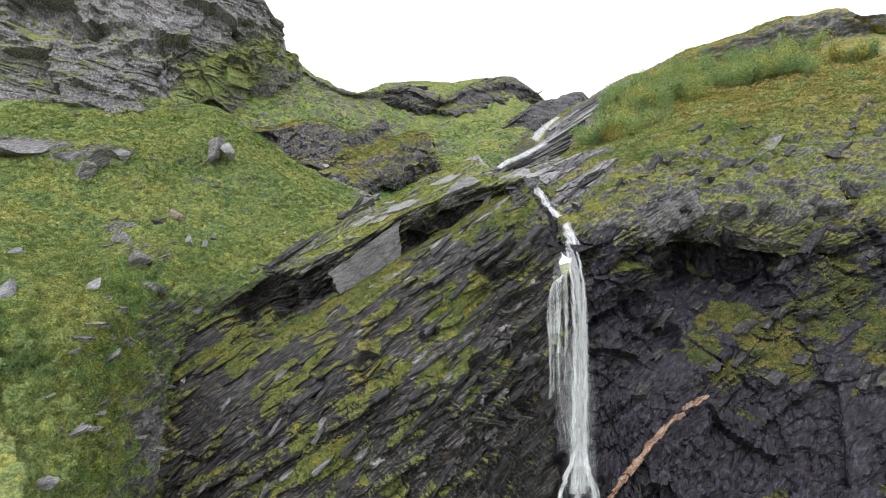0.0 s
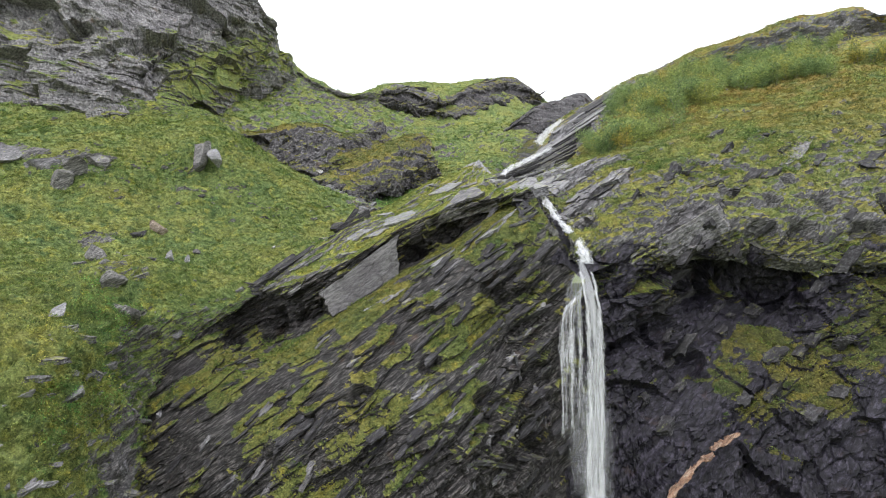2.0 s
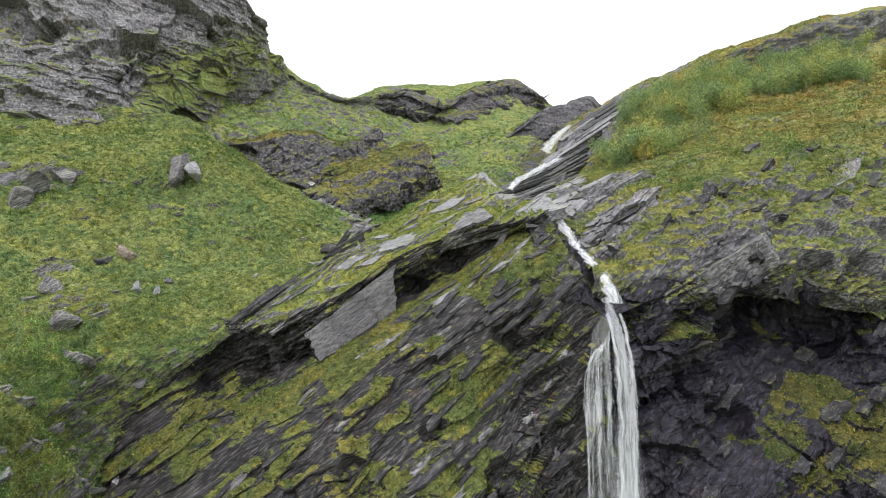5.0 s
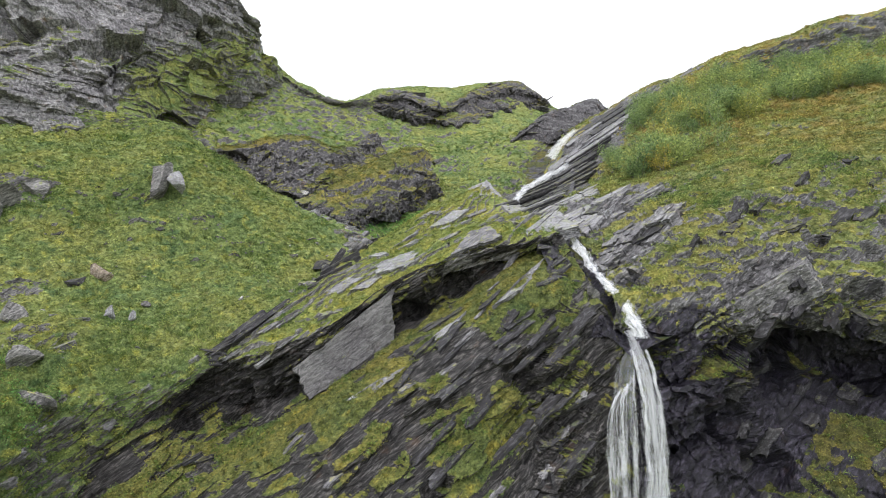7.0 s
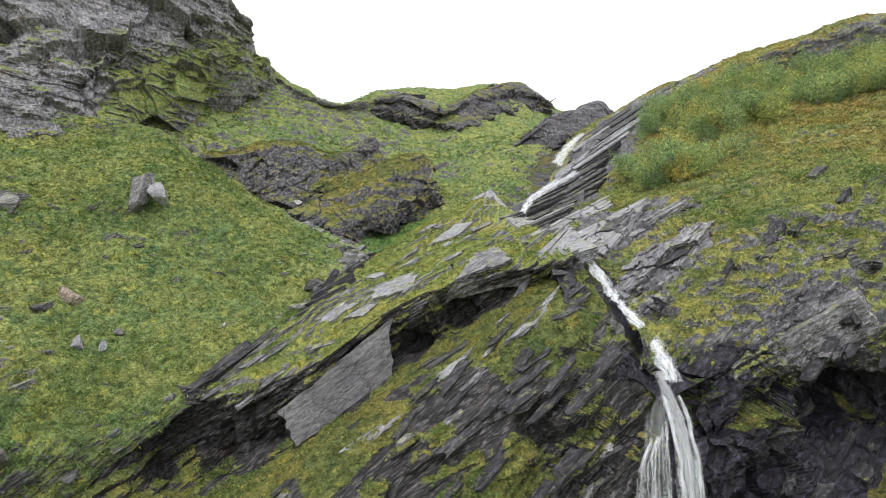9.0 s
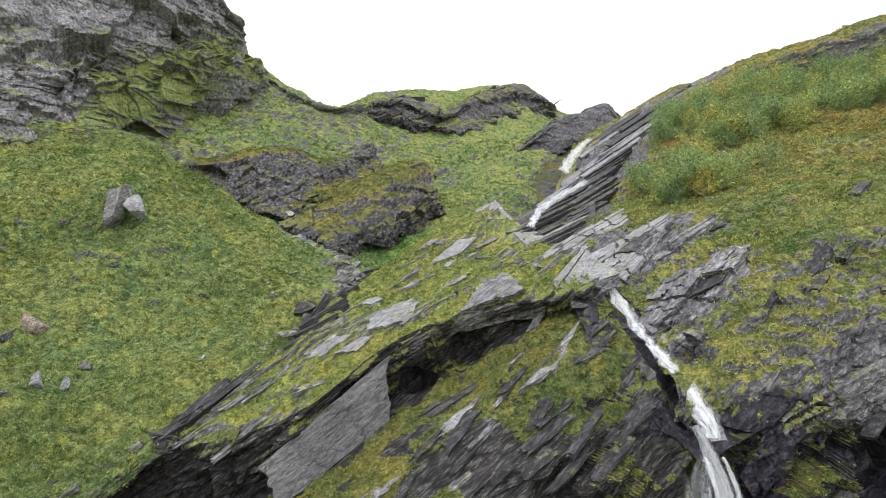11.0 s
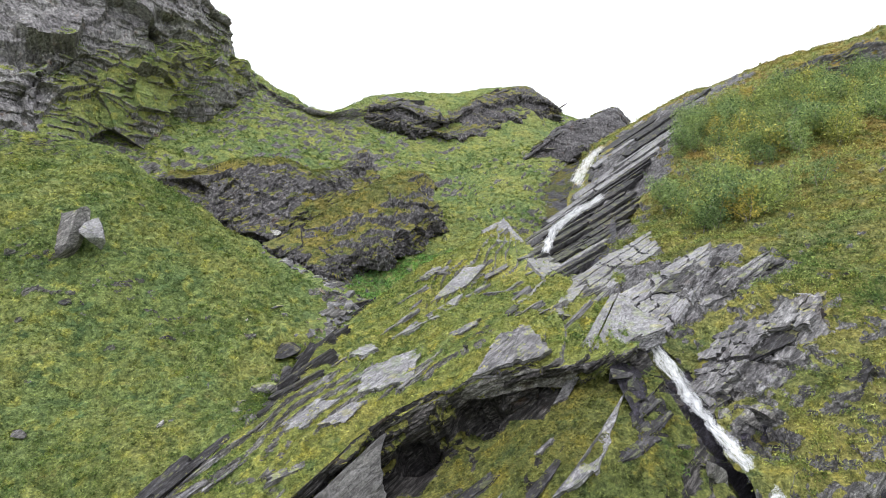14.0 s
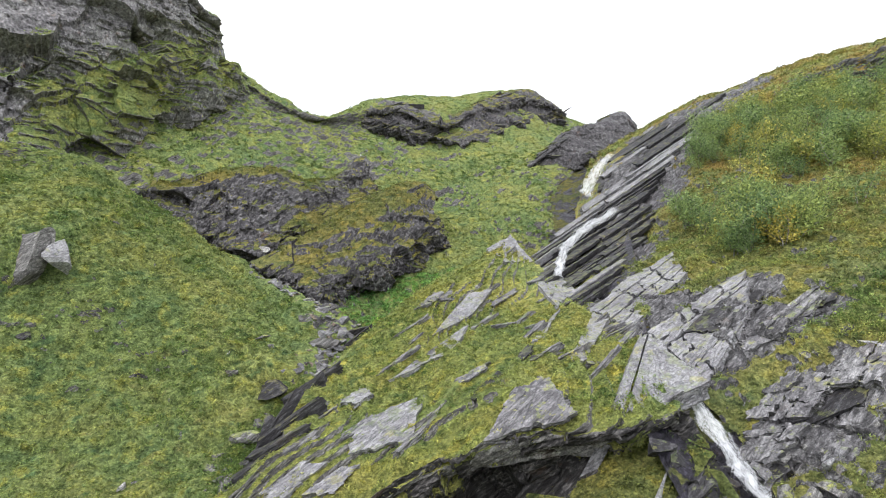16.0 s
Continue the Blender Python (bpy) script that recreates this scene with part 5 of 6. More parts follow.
def mesh_object(name, verts, faces, material, smooth_faces=False):
    me = bpy.data.meshes.new(name)
    me.from_pydata([tuple(v) for v in verts], [], [tuple(int(i) for i in fc) for fc in faces])
    me.update()
    if smooth_faces:
        me.polygons.foreach_set("use_smooth", np.full(len(me.polygons), True))
    me.materials.append(material)
    return new(name, me)


def slab(corners, thickness, label, seed, group="slate slabs", nu=22, nv=14, sink=0.0):
    """A tilted plate of slate: a split, uneven top and a layered broken edge."""
    a, b, c, d = (np.array(v, dtype=float) for v in corners)
    u, v = np.meshgrid(np.linspace(0, 1, nu), np.linspace(0, 1, nv))
    rim = np.minimum(np.minimum(u, 1 - u), np.minimum(v, 1 - v))
    n = np.cross(b - a, d - a)
    n /= np.linalg.norm(n)
    if n @ np.array([0, -0.5, 1.0]) < 0:
        n = -n
    size = 0.5 * (np.linalg.norm(b - a) + np.linalg.norm(d - a))
    base = np.stack([u, v, 0 * u + seed * 3.1], axis=-1).reshape(-1, 3)
    ju = 0.3 / size * vnoise(base * np.array([4, 4, 1]), 1) + 0.2 / size * vnoise(base * np.array([13, 13, 1]), 2)
    jv = 0.3 / size * vnoise(base * np.array([4, 4, 1]) + 7, 3) + 0.2 / size * vnoise(base * np.array([13, 13, 1]) + 3, 4)
    uu = (u + ju.reshape(u.shape))[..., None]
    vv = (v + jv.reshape(u.shape))[..., None]
    p = a * (1 - uu) * (1 - vv) + b * uu * (1 - vv) + c * uu * vv + d * (1 - uu) * vv
    q = p.reshape(-1, 3)
    step = np.floor(2.5 * (0.5 + 0.5 * vnoise(q / 2.2, seed + 5))) * 0.09
    lift = 0.15 - sink + step + 0.05 * vnoise(q / 0.7, seed)
    top = q + n * lift[:, None]
    verts = list(top)
    idx = np.arange(nu * nv).reshape(nv, nu)
    faces = [(idx[i, j], idx[i, j + 1], idx[i + 1, j + 1], idx[i + 1, j]) for i in range(nv - 1) for j in range(nu - 1)]
    ring = list(idx[0, :-1]) + list(idx[:-1, -1]) + list(idx[-1, :0:-1]) + list(idx[:0:-1, 0])
    centre = top.mean(axis=0)
    prev = ring
    layers = max(3, min(9, int(thickness / 0.28)))
    r = np.random.RandomState(seed)
    for k in range(layers):
        for half in (0, 1):
            depth = thickness * (k + half * 0.8) / layers + (0.02 if half == 0 else 0)
            inset = 0.0 if (k == 0 and half == 0) else (0.35 * hash01(np.array([k]), np.array([seed]))[0] - 0.12)
            now = []
            for i in ring:
                t = top[i]
                out = t - centre
                out = out - n * (out @ n)
                out /= max(np.linalg.norm(out), 1e-6)
                w = 0.16 * r.randn() * (k > 0)
                verts.append(t - n * depth - out * (inset + w * 0.5) - np.array([0, 0, 0.0]))
                now.append(len(verts) - 1)
            m = len(ring)
            faces += [(prev[(i + 1) % m], prev[i], now[i], now[(i + 1) % m]) for i in range(m)]
            prev = now
    faces.append(tuple(prev))
    ob = mesh_object("flat_rock", verts, faces, by_look(label))
    return tagged(ob, label, "rock", group)


for i, (*corners, thickness, label) in enumerate(SLABS):
    slab(corners, thickness, label, 100 + i, sink=-0.3 if "face" in label else -0.6 if "along the brow" in label else -0.9 if "large" in label or "broad" in label else 0.0)


def paved(corners, nu, nv, thickness, label, seed):
    """A bed of slate split by joints into slabs that step a little."""
    a, b, c, d = (np.array(v, dtype=float) for v in corners)
    r = np.random.RandomState(seed)
    cut_v = np.linspace(0, 1, nv + 1) + np.concatenate([[0], r.uniform(-0.3, 0.3, nv - 1) / nv, [0]])
    for k in range(nv):
        cut_u = np.linspace(0, 1, nu + 1) + np.concatenate([[0], r.uniform(-0.35, 0.35, nu - 1) / nu, [0]])
        for i in range(nu):
            if r.rand() < 0.06:
                continue
            g = 0.012
            u0, u1, v0, v1 = cut_u[i] + g, cut_u[i + 1] - g, cut_v[k] + g, cut_v[k + 1] - g
            quad = []
            lift = np.array([0, -0.2, 0.85 + r.uniform(-0.12, 0.12) - 0.08 * k])
            for u, v in ((u0, v0), (u1, v0), (u1, v1), (u0, v1)):
                u, v = u + r.uniform(-0.012, 0.012), v + r.uniform(-0.014, 0.014)
                quad.append(a * (1 - u) * (1 - v) + b * u * (1 - v) + c * u * v + d * (1 - u) * v + lift)
            slab(quad, thickness, label, seed * 40 + k * 8 + i, "jointed slate beds", 12, 9, 0.1)


for i, (*corners, nu, nv, thickness, label) in enumerate(PAVED):
    paved(corners, nu, nv, thickness, label, 200 + i)

rl = np.random.RandomState(5)
for i, (a, b, width, label) in enumerate(LONG):
    a, b = np.array(a), np.array(b)
    up = unit(np.array([-0.55, -0.5, 0.9]))
    side = unit(np.cross(b - a, up)) * width / 2
    up = up * rl.uniform(0.0, 0.9)
    slab((a - side + up, b - side * rl.uniform(0.5, 1.0) + up, b + side * rl.uniform(0.5, 1.0) + up, a + side + up), rl.uniform(0.5, 1.4), label, 700 + i, "long slate sheets beside the upper falls", 26, 5, 0.0)

vein = spline(np.array(VEIN), 15)
rv = np.random.RandomState(9)
for i in range(14):
    a, b = vein[i], vein[i + 1]
    off = np.array([rv.normal(0, 0.12), rv.normal(0, 0.1), rv.normal(0, 0.15)])
    side = unit(np.cross(b - a, (0, -1, 0.4))) * rv.uniform(0.22, 0.5)
    slab((a - side + off, b - side * rv.uniform(0.6, 1.2) + off, b + side + off, a + side * rv.uniform(0.6, 1.2) + off), 0.7, "rusty orange vein of broken rock in the dark cliff", 300 + i, "rusty vein", 8, 5, 0.1)


def boulder(place, width, height, label, seed, name="boulder", group="boulders", detail=3):
    """An angular block: a ball cut by planes, split by a few cracks, part sunk in its bed."""
    r = np.random.RandomState(seed)
    bm = bmesh.new()
    bmesh.ops.create_icosphere(bm, subdivisions=detail, radius=1.0)
    v = np.array([x.co[:] for x in bm.verts])
    for k in range(11):
        n = unit(r.randn(3) * np.array([1, 1, 0.8]))
        cut = r.uniform(0.22, 0.58)
        over = np.maximum(v @ n - cut, 0)
        v = v - over[:, None] * n
    v = v * (1 + 0.05 * vnoise(v * 3 + seed, 2))[:, None]
    v = v / np.abs(v).max(axis=0)
    v = v * np.array([width / 2, 0.42 * (width + height) / 2, height / 2])
    v = v + 0.05 * min(width, height) * (beds(v + np.array(place), seed=seed, thick=0.5))[:, None] * unit((0.1, -1, 0.3))
    turn = np.array(Euler((r.uniform(-0.15, 0.15), r.uniform(-0.2, 0.2), r.uniform(-0.5, 0.5))).to_matrix())
    v = v @ turn.T
    for x, co in zip(bm.verts, v):
        x.co = co
    me = bpy.data.meshes.new(name)
    bm.to_mesh(me)
    bm.free()
    me.materials.append(by_look(label))
    ob = new(name, me)
    ob.location = (place[0], place[1], place[2] - 0.02 * height)
    return tagged(ob, label, "rock", group)


for i, (place, width, height, label) in enumerate(BOULDERS):
    boulder(place, width, height, label, 400 + i)


# ---------- placing on the land ----------
def pick(name, count, seed, grass_min=0.55, weight=None, rows=(0, 1), cols=(0, 1)):
    """Random spots on a landform: places and normals, thinner with distance from the falls' brow."""
    g, n, grass = LAND[name]
    r = np.random.RandomState(seed)
    i0, i1 = int(rows[0] * (g.shape[0] - 2)), int(rows[1] * (g.shape[0] - 2))
    j0, j1 = int(cols[0] * (g.shape[1] - 2)), int(cols[1] * (g.shape[1] - 2))
    s = g[i0:i1, j0:j1]
    area = np.linalg.norm(np.cross(g[i0 + 1:i1 + 1, j0:j1] - s, g[i0:i1, j0 + 1:j1 + 1] - s), axis=2)
    dist = np.linalg.norm(s - np.array([-3.0, 55.0, 55.0]), axis=2)
    w = area * (grass[i0:i1, j0:j1] > grass_min) / np.maximum(dist, 40) ** 1.7
    if grass_min > 0:      # no plants on the scree or beside the upper falls
        q = s.reshape(-1, 3)
        w = w * (1 - np.maximum(near_scree(q), near_falls(q))).reshape(w.shape) ** 3
    if weight is not None:
        w = w * weight(s.reshape(-1, 3)).reshape(w.shape)
    w = w * (np.abs(s[:, :, 0]) < 130)
    flat = np.cumsum(w.reshape(-1))
    if flat[-1] <= 0:
        return np.zeros((0, 3)), np.zeros((0, 3)), np.zeros(0), r
    k = np.searchsorted(flat, r.rand(count) * flat[-1])
    k = np.minimum(k, flat.size - 1)
    i, j = k // w.shape[1], k % w.shape[1]
    fu, fv = r.rand(count, 1), r.rand(count, 1)
    p = s[i, j] * (1 - fu) * (1 - fv) + g[i0 + i + 1, j0 + j] * fv * (1 - fu) + g[i0 + i, j0 + j + 1] * fu * (1 - fv) + g[i0 + i + 1, j0 + j + 1] * fu * fv
    return p, n[i0 + i, j0 + j], dist[i, j], r


def plates(land, count, seed, label, long, wide, thick, group, grass_min=-1.0, sink=0.1, **where):
    """Broken plates of slate lying along the beds on a landform."""
    p, n, dist, r = pick(land, count, seed, grass_min, **where)
    for k in range(len(p)):
        turn = r.normal(0, 0.12)
        along = unit(-SLATE[2] if SLATE[2][2] < 0 else SLATE[2]) + turn * SLATE[1]
        across = SLATE[1] - turn * along
        up = unit(0.55 * n[k] + 0.45 * BED)
        along = unit(along - (along @ up) * up) * r.uniform(*long) / 2
        across = unit(across - (across @ up) * up) * r.uniform(*wide) / 2
        cut = r.uniform(-0.12, 0.12, 4)
        c = p[k] + up * 0.1
        corners = (c - along * (1 + cut[0]) - across, c + along * (1 + cut[1]) - across, c + along * (1 + cut[2]) + across, c - along * (1 + cut[3]) + across)
        ob = slab(corners, r.uniform(*thick), label, 1000 + 50 * seed + k, group, 9, 6, sink)
        ob.name = "slate_plate"
        del ob["category"], ob["group"]
        ob.parent = LAND_OBJECT[land]


def within(x, y, rx, ry):
    return lambda q: (np.hypot((q[:, 0] - x) / rx, (q[:, 1] - y) / ry) < 1) * np.maximum(np.linalg.norm(q - np.array([-3.0, 55.0, 55.0]), axis=1), 40) ** 1.7


GULLY = spline(np.array([(-23.0, 123.0), (-25.0, 132.0), (-23.0, 141.0), (-18.5, 153.0), (-16.5, 163.0)]), 40)


def near_line(line, reach):
    return lambda q: np.exp(-(np.min(np.hypot(q[:, :1] - line[:, 0], q[:, 1:2] - line[:, 1]), axis=1) / reach) ** 2)


near_gully = near_line(GULLY, 2.2)
near_falls = near_line(spline(np.array(UPPER_FALL + SLIDE), 40), 6.0)
near_scree = near_line(spline(np.array(SCREE), 40), 2.4)


plates("right_hillside", 7, 31, "broken slate ledge above the gorge", (2.0, 5.0), (1.2, 2.6), (0.5, 1.4), "ledges above the gorge", sink=0.25, weight=within(29, 116, 6, 4.5))
plates("stream_gorge", 8, 41, "dark wet slate block in the gorge", (1.5, 5.0), (0.8, 1.8), (0.5, 1.2), "blocks in the gorge", rows=(0, 0.6), cols=(0.64, 0.95))
plates("stream_gorge", 12, 36, "long dark wet slate slab beside the water slide", (6.0, 12.0), (0.8, 1.8), (0.5, 1.0), "slabs beside the water slide", rows=(0.55, 1))
plates("knob_crag", 12, 42, "dark broken slab standing on the crag", (4.0, 11.0), (1.5, 3.5), (1.0, 2.6), "slabs of the crag", rows=(0.15, 0.85))
plates("ridge_crag", 16, 43, "dark broken slab standing on the crag", (4.0, 12.0), (1.5, 4.0), (1.0, 2.8), "slabs of the crag", rows=(0.15, 0.85))
plates("slab_ramp", 60, 37, "grey slate edge showing through moss", (2.5, 7.0), (0.35, 1.0), (0.4, 0.8), "slate edges in the moss", sink=0.05)
plates("slab_ramp", 34, 44, "mossy dark slate ledge beside the gully", (4.0, 9.0), (0.7, 1.6), (0.8, 2.0), "ledges beside the gully", sink=-0.35, cols=(0.0, 0.17))
plates("left_hillside", 40, 45, "grey slate edge on the mossy bank", (1.2, 3.6), (0.5, 1.1), (0.5, 1.2), "slate edges on the bank", sink=-0.1, rows=(0.06, 0.4), cols=(0.5, 1))
plates("right_cliff", 44, 46, "dark wet slate block standing out of the cliff", (2.0, 5.5), (1.0, 2.6), (0.6, 1.6), "blocks of the wet cliff", sink=-0.15, rows=(0.2, 0.9), cols=(0.22, 0.85))
plates("right_cliff", 14, 47, "grey broken slab edge on the wet cliff", (1.2, 3.0), (0.7, 1.6), (0.4, 1.0), "broken slabs of the wet cliff", sink=-0.1, rows=(0.3, 0.75), cols=(0.25, 0.75))
plates("front_cliff", 130, 38, "dark slate plate standing out of the cliff", (2.5, 7.0), (0.6, 1.6), (0.25, 0.6), "plates of the cliff", rows=(0.25, 0.95), cols=(0.12, 0.95))
plates("front_cliff", 46, 39, "pale broken slate plate on a cliff ledge", (1.0, 3.0), (0.5, 1.0), (0.2, 0.5), "broken plates on the cliff", rows=(0.25, 0.9), cols=(0.15, 0.9))
plates("right_hillside", 52, 40, "dark tilted slate ledge in the heath", (2.0, 6.0), (0.7, 1.8), (0.7, 1.8), "ledges in the heath", rows=(0.05, 0.5), cols=(0.25, 0.8))


def stones(land, count, seed, label, low, high, group, joined=False, **where):
    p, n, dist, r = pick(land, count, seed, -1.0, **where)
    verts, faces, made = [], [], []
    for k in range(len(p)):
        w = low * (high / low) ** (r.rand() ** 1.8)
        made.append(boulder(p[k] + np.array([0, 0, 0.2 * w if joined else -0.1 * w]), w, w * r.uniform(0.45, 0.9), label, 3000 + 97 * seed + k, "stone", group, 2))
    if joined:
        for ob in made:
            first = len(verts)
            verts += [v.co + ob.location for v in ob.data.vertices]
            faces += [[first + i for i in poly.vertices] for poly in ob.data.polygons]
            bpy.data.objects.remove(ob)
        tagged(mesh_object("scree", verts, faces, by_look(label)), label, "rocks", "", "stuff")


stones("upper_valley", 110, 51, "grey block in the scree below the crag", 0.9, 3.4, "scree", joined=True, weight=near_scree)
stones("left_hillside", 80, 52, "pale block in the scree above the gully", 0.8, 3.0, "scree", joined=True, weight=near_scree)
stones("left_hillside", 30, 70, "brownish block in the scree above the gully", 0.6, 2.0, "scree", weight=near_scree)
stones("left_hillside", 70, 57, "mossy grey block in the gully", 0.7, 3.2, "blocks in the gully", weight=near_gully)
stones("left_hillside", 40, 58, "pale block on the mossy bank", 0.5, 2.4, "blocks on the bank", rows=(0.05, 0.42), cols=(0.45, 1))
stones("left_hillside", 26, 53, "small grey stone in the grass", 0.4, 1.3, "stones in the grass", cols=(0.3, 1), rows=(0.2, 0.95))
stones("left_hillside", 14, 54, "small white stone in the grass", 0.35, 0.8, "stones in the grass", cols=(0.3, 1), rows=(0.2, 0.95))
stones("right_hillside", 30, 55, "angular grey block beside the gorge", 0.7, 2.4, "blocks beside the gorge", weight=within(29, 113, 5, 3))
stones("stream_gorge", 30, 59, "dark wet block beside the cascade", 0.9, 2.8, "blocks beside the cascade", rows=(0.04, 0.36), cols=(0, 0.4))
stones("stream_gorge", 24, 60, "dark wet block beside the cascade", 0.9, 2.8, "blocks beside the cascade", rows=(0.04, 0.36), cols=(0.62, 1))
stones("upper_valley", 24, 56, "small grey stone on the upper grass", 0.6, 2.0, "stones on the upper grass", rows=(0.2, 0.8))


def triangles(name, v, material, label, category):
    """A mesh of loose triangles, three points each, as one stuff object."""
    m = len(v)
    me = bpy.data.meshes.new(name)
    me.vertices.add(m * 3)
    me.vertices.foreach_set("co", v.reshape(-1).astype(np.float32))
    me.loops.add(m * 3)
    me.loops.foreach_set("vertex_index", np.arange(m * 3, dtype=np.int32))
    me.polygons.add(m)
    me.polygons.foreach_set("loop_start", np.arange(0, m * 3, 3, dtype=np.int32))
    me.update(calc_edges=True)
    me.materials.append(material)
    return tagged(new(name, me), label, category, "", "stuff")


def leafy(nt, bsdf, col):
    """Thin leaves: part of the light passes through."""
    nt.links.new(col, bsdf.inputs["Base Color"])
    bsdf.inputs["Roughness"].default_value = 0.75
    bsdf.inputs["Specular IOR Level"].default_value = 0.25
    tr = nt.nodes.new("ShaderNodeBsdfTranslucent")
    nt.links.new(col, tr.inputs[0])
    mx = nt.nodes.new("ShaderNodeMixShader")
    mx.inputs[0].default_value = 0.35
    nt.links.new(bsdf.outputs[0], mx.inputs[1])
    nt.links.new(tr.outputs[0], mx.inputs[2])
    nt.links.new(mx.outputs[0], nt.nodes["Material Output"].inputs[0])


def blade_material(name, autumn=0.0, tint=(1, 1, 1)):
    m, nt, bsdf = nodes_of(name)
    col, fine = grass_colour(nt, autumn)
    g = nt.nodes.new("ShaderNodeNewGeometry")
    var = ramp(nt, g.outputs["Random Per Island"], (0.0, (0.5, 0.54, 0.52)), (0.6, (1.1, 1.1, 1.05)), (1.0, (1.65, 1.6, 1.5)))
    col = mixed(nt, 1.0, col, var, 'MULTIPLY')
    col = mixed(nt, 1.0, col, tint, 'MULTIPLY')
    leafy(nt, bsdf, col)
    return m


MAT_BLADES = blade_material("grass_blades", 0.0, (0.82, 0.92, 0.95))
MAT_HEATH_BLADES = blade_material("heath_blades", 0.6, (0.86, 0.87, 0.9))
# Olive-brown moss; the cliffs' shade is also painted into this tint.
MAT_OLIVE_SHADED_MOSS = blade_material("olive_shaded_moss", 0.0, (0.68, 0.67, 0.61))
MAT_SHRUB = blade_material("shrub_leaves", 0.0, (0.58, 0.76, 0.66))
MAT_FERN = blade_material("fern_leaves", 0.0, (0.75, 1.3, 1.15))
MAT_RAMP_BLADES = blade_material("ramp_moss", 0.0, (1.08, 1.1, 1.02))
MAT_HEATH_SHRUB = blade_material("heath_shrub_leaves", 0.7, (1.1, 1.25, 1.3))


def tufts(land, count, seed, material, label, height=0.22, blades=3, **where):
    """Low turf: small leaves and bent blades that lie close over the slope."""
    p, n, dist, r = pick(land, count, seed, **where)
    c = len(p)
    if c == 0:
        return
    size = (0.6 + r.rand(c)) * height * np.clip(dist / 70, 0.8, 2.0)
    down = np.array([0.0, 0.0, -1.0]) + n * n[:, 2:3]
    down = down / np.maximum(np.linalg.norm(down, axis=1, keepdims=True), 0.2)
    e = np.cross(n, down)
    v = np.zeros((c, blades, 3, 3))
    for b in range(blades):
        foot = p + (e * r.randn(c, 1) + down * r.randn(c, 1)) * 1.1 * size[:, None] + n * 0.02
        tip = down * (0.6 + 0.5 * r.randn(c, 1)) + e * r.randn(c, 1) * 0.6 + n * (0.5 + 0.35 * r.rand(c, 1))
        wide = (e + 0.5 * down * r.randn(c, 1)) * size[:, None] * 0.2
        v[:, b, 0] = foot - wide
        v[:, b, 1] = foot + wide
        v[:, b, 2] = foot + tip * size[:, None] * (0.8 + 0.6 * r.rand(c, 1))
    triangles("grass", v.reshape(-1, 3, 3), material, label, "grass")


def shrubs(land, count, seed, material, label, radius=0.8, leaves=28, grass_min=0.5, **where):
    """Low leafy clumps: many small leaves in an uneven mound."""
    p, n, dist, r = pick(land, count, seed, grass_min, **where)
    c = len(p)
    if c == 0:
        return
    size = radius * (0.5 + r.rand(c) ** 2 * 1.3)
    d = r.randn(c, leaves, 3)
    d /= np.linalg.norm(d, axis=2, keepdims=True)
    d[:, :, 2] = np.abs(d[:, :, 2]) * 0.8
    pos = p[:, None] + d * (size[:, None] * (0.55 + 0.5 * r.rand(c, leaves)))[..., None]
    leaf = (0.08 + 0.09 * r.rand(c, leaves)) * np.clip(dist / 95, 0.8, 1.5)[:, None]
    e1, e2 = r.randn(2, c, leaves, 3)
    v = np.stack([pos, pos + e1 * leaf[..., None], pos + e2 * leaf[..., None]], axis=2)
    triangles("low_shrubs", v.reshape(-1, 3, 3), material, label, "shrubs")


def clumpy(size, lo, seed):
    return lambda q: smooth(lo, lo + 0.25, fbm(q, size, 3, seed))


shrubs("upper_valley", 700, 30, MAT_FERN, "bright green ferns in the wet basin below the outcrop", radius=0.7, leaves=26, weight=within(-12.0, 176.0, 15, 9))
tufts("left_hillside", 66000, 1, MAT_BLADES, "short yellow-green mountain grass and moss", cols=(0.25, 1))
tufts("slab_ramp", 34000, 2, MAT_RAMP_BLADES, "short yellow-green moss and grass between slabs", height=0.18)
tufts("front_cliff", 22000, 3, MAT_OLIVE_SHADED_MOSS, "moss and grass tufts on the cliff ledges")
tufts("right_cliff", 7000, 4, MAT_OLIVE_SHADED_MOSS, "moss and grass tufts on the wet cliff")
tufts("right_hillside", 46000, 5, MAT_HEATH_BLADES, "grass and heather in autumn colours", cols=(0, 0.75))
tufts("upper_valley", 28000, 6, MAT_BLADES, "short grass of the upper valley")
tufts("upper_crag", 6000, 7, MAT_BLADES, "grass on the ledges of the crag", height=0.2)
for k, name in enumerate(("middle_crag", "rock_hump", "ridge_crag", "knob_crag")):
    tufts(name, 2500, 8 + k, MAT_OLIVE_SHADED_MOSS, "grass on top of the outcrop")
def tussocks(land, count, seed, material, label, **where):
    shrubs(land, count, seed, material, label, radius=0.36, leaves=13, grass_min=0.6, **where)


tussocks("left_hillside", 9000, 61, MAT_BLADES, "tussocks of moss and grass", cols=(0.25, 1))
tussocks("slab_ramp", 3000, 62, MAT_RAMP_BLADES, "cushions of moss between slabs")
tussocks("right_hillside", 6000, 63, MAT_HEATH_BLADES, "tussocks of heather and grass", cols=(0, 0.75))
tussocks("upper_valley", 3000, 64, MAT_BLADES, "tussocks of upland grass")
tussocks("front_cliff", 3500, 65, MAT_OLIVE_SHADED_MOSS, "cushions of moss on the cliff ledges")
tussocks("right_cliff", 1200, 66, MAT_OLIVE_SHADED_MOSS, "cushions of moss on the wet cliff")
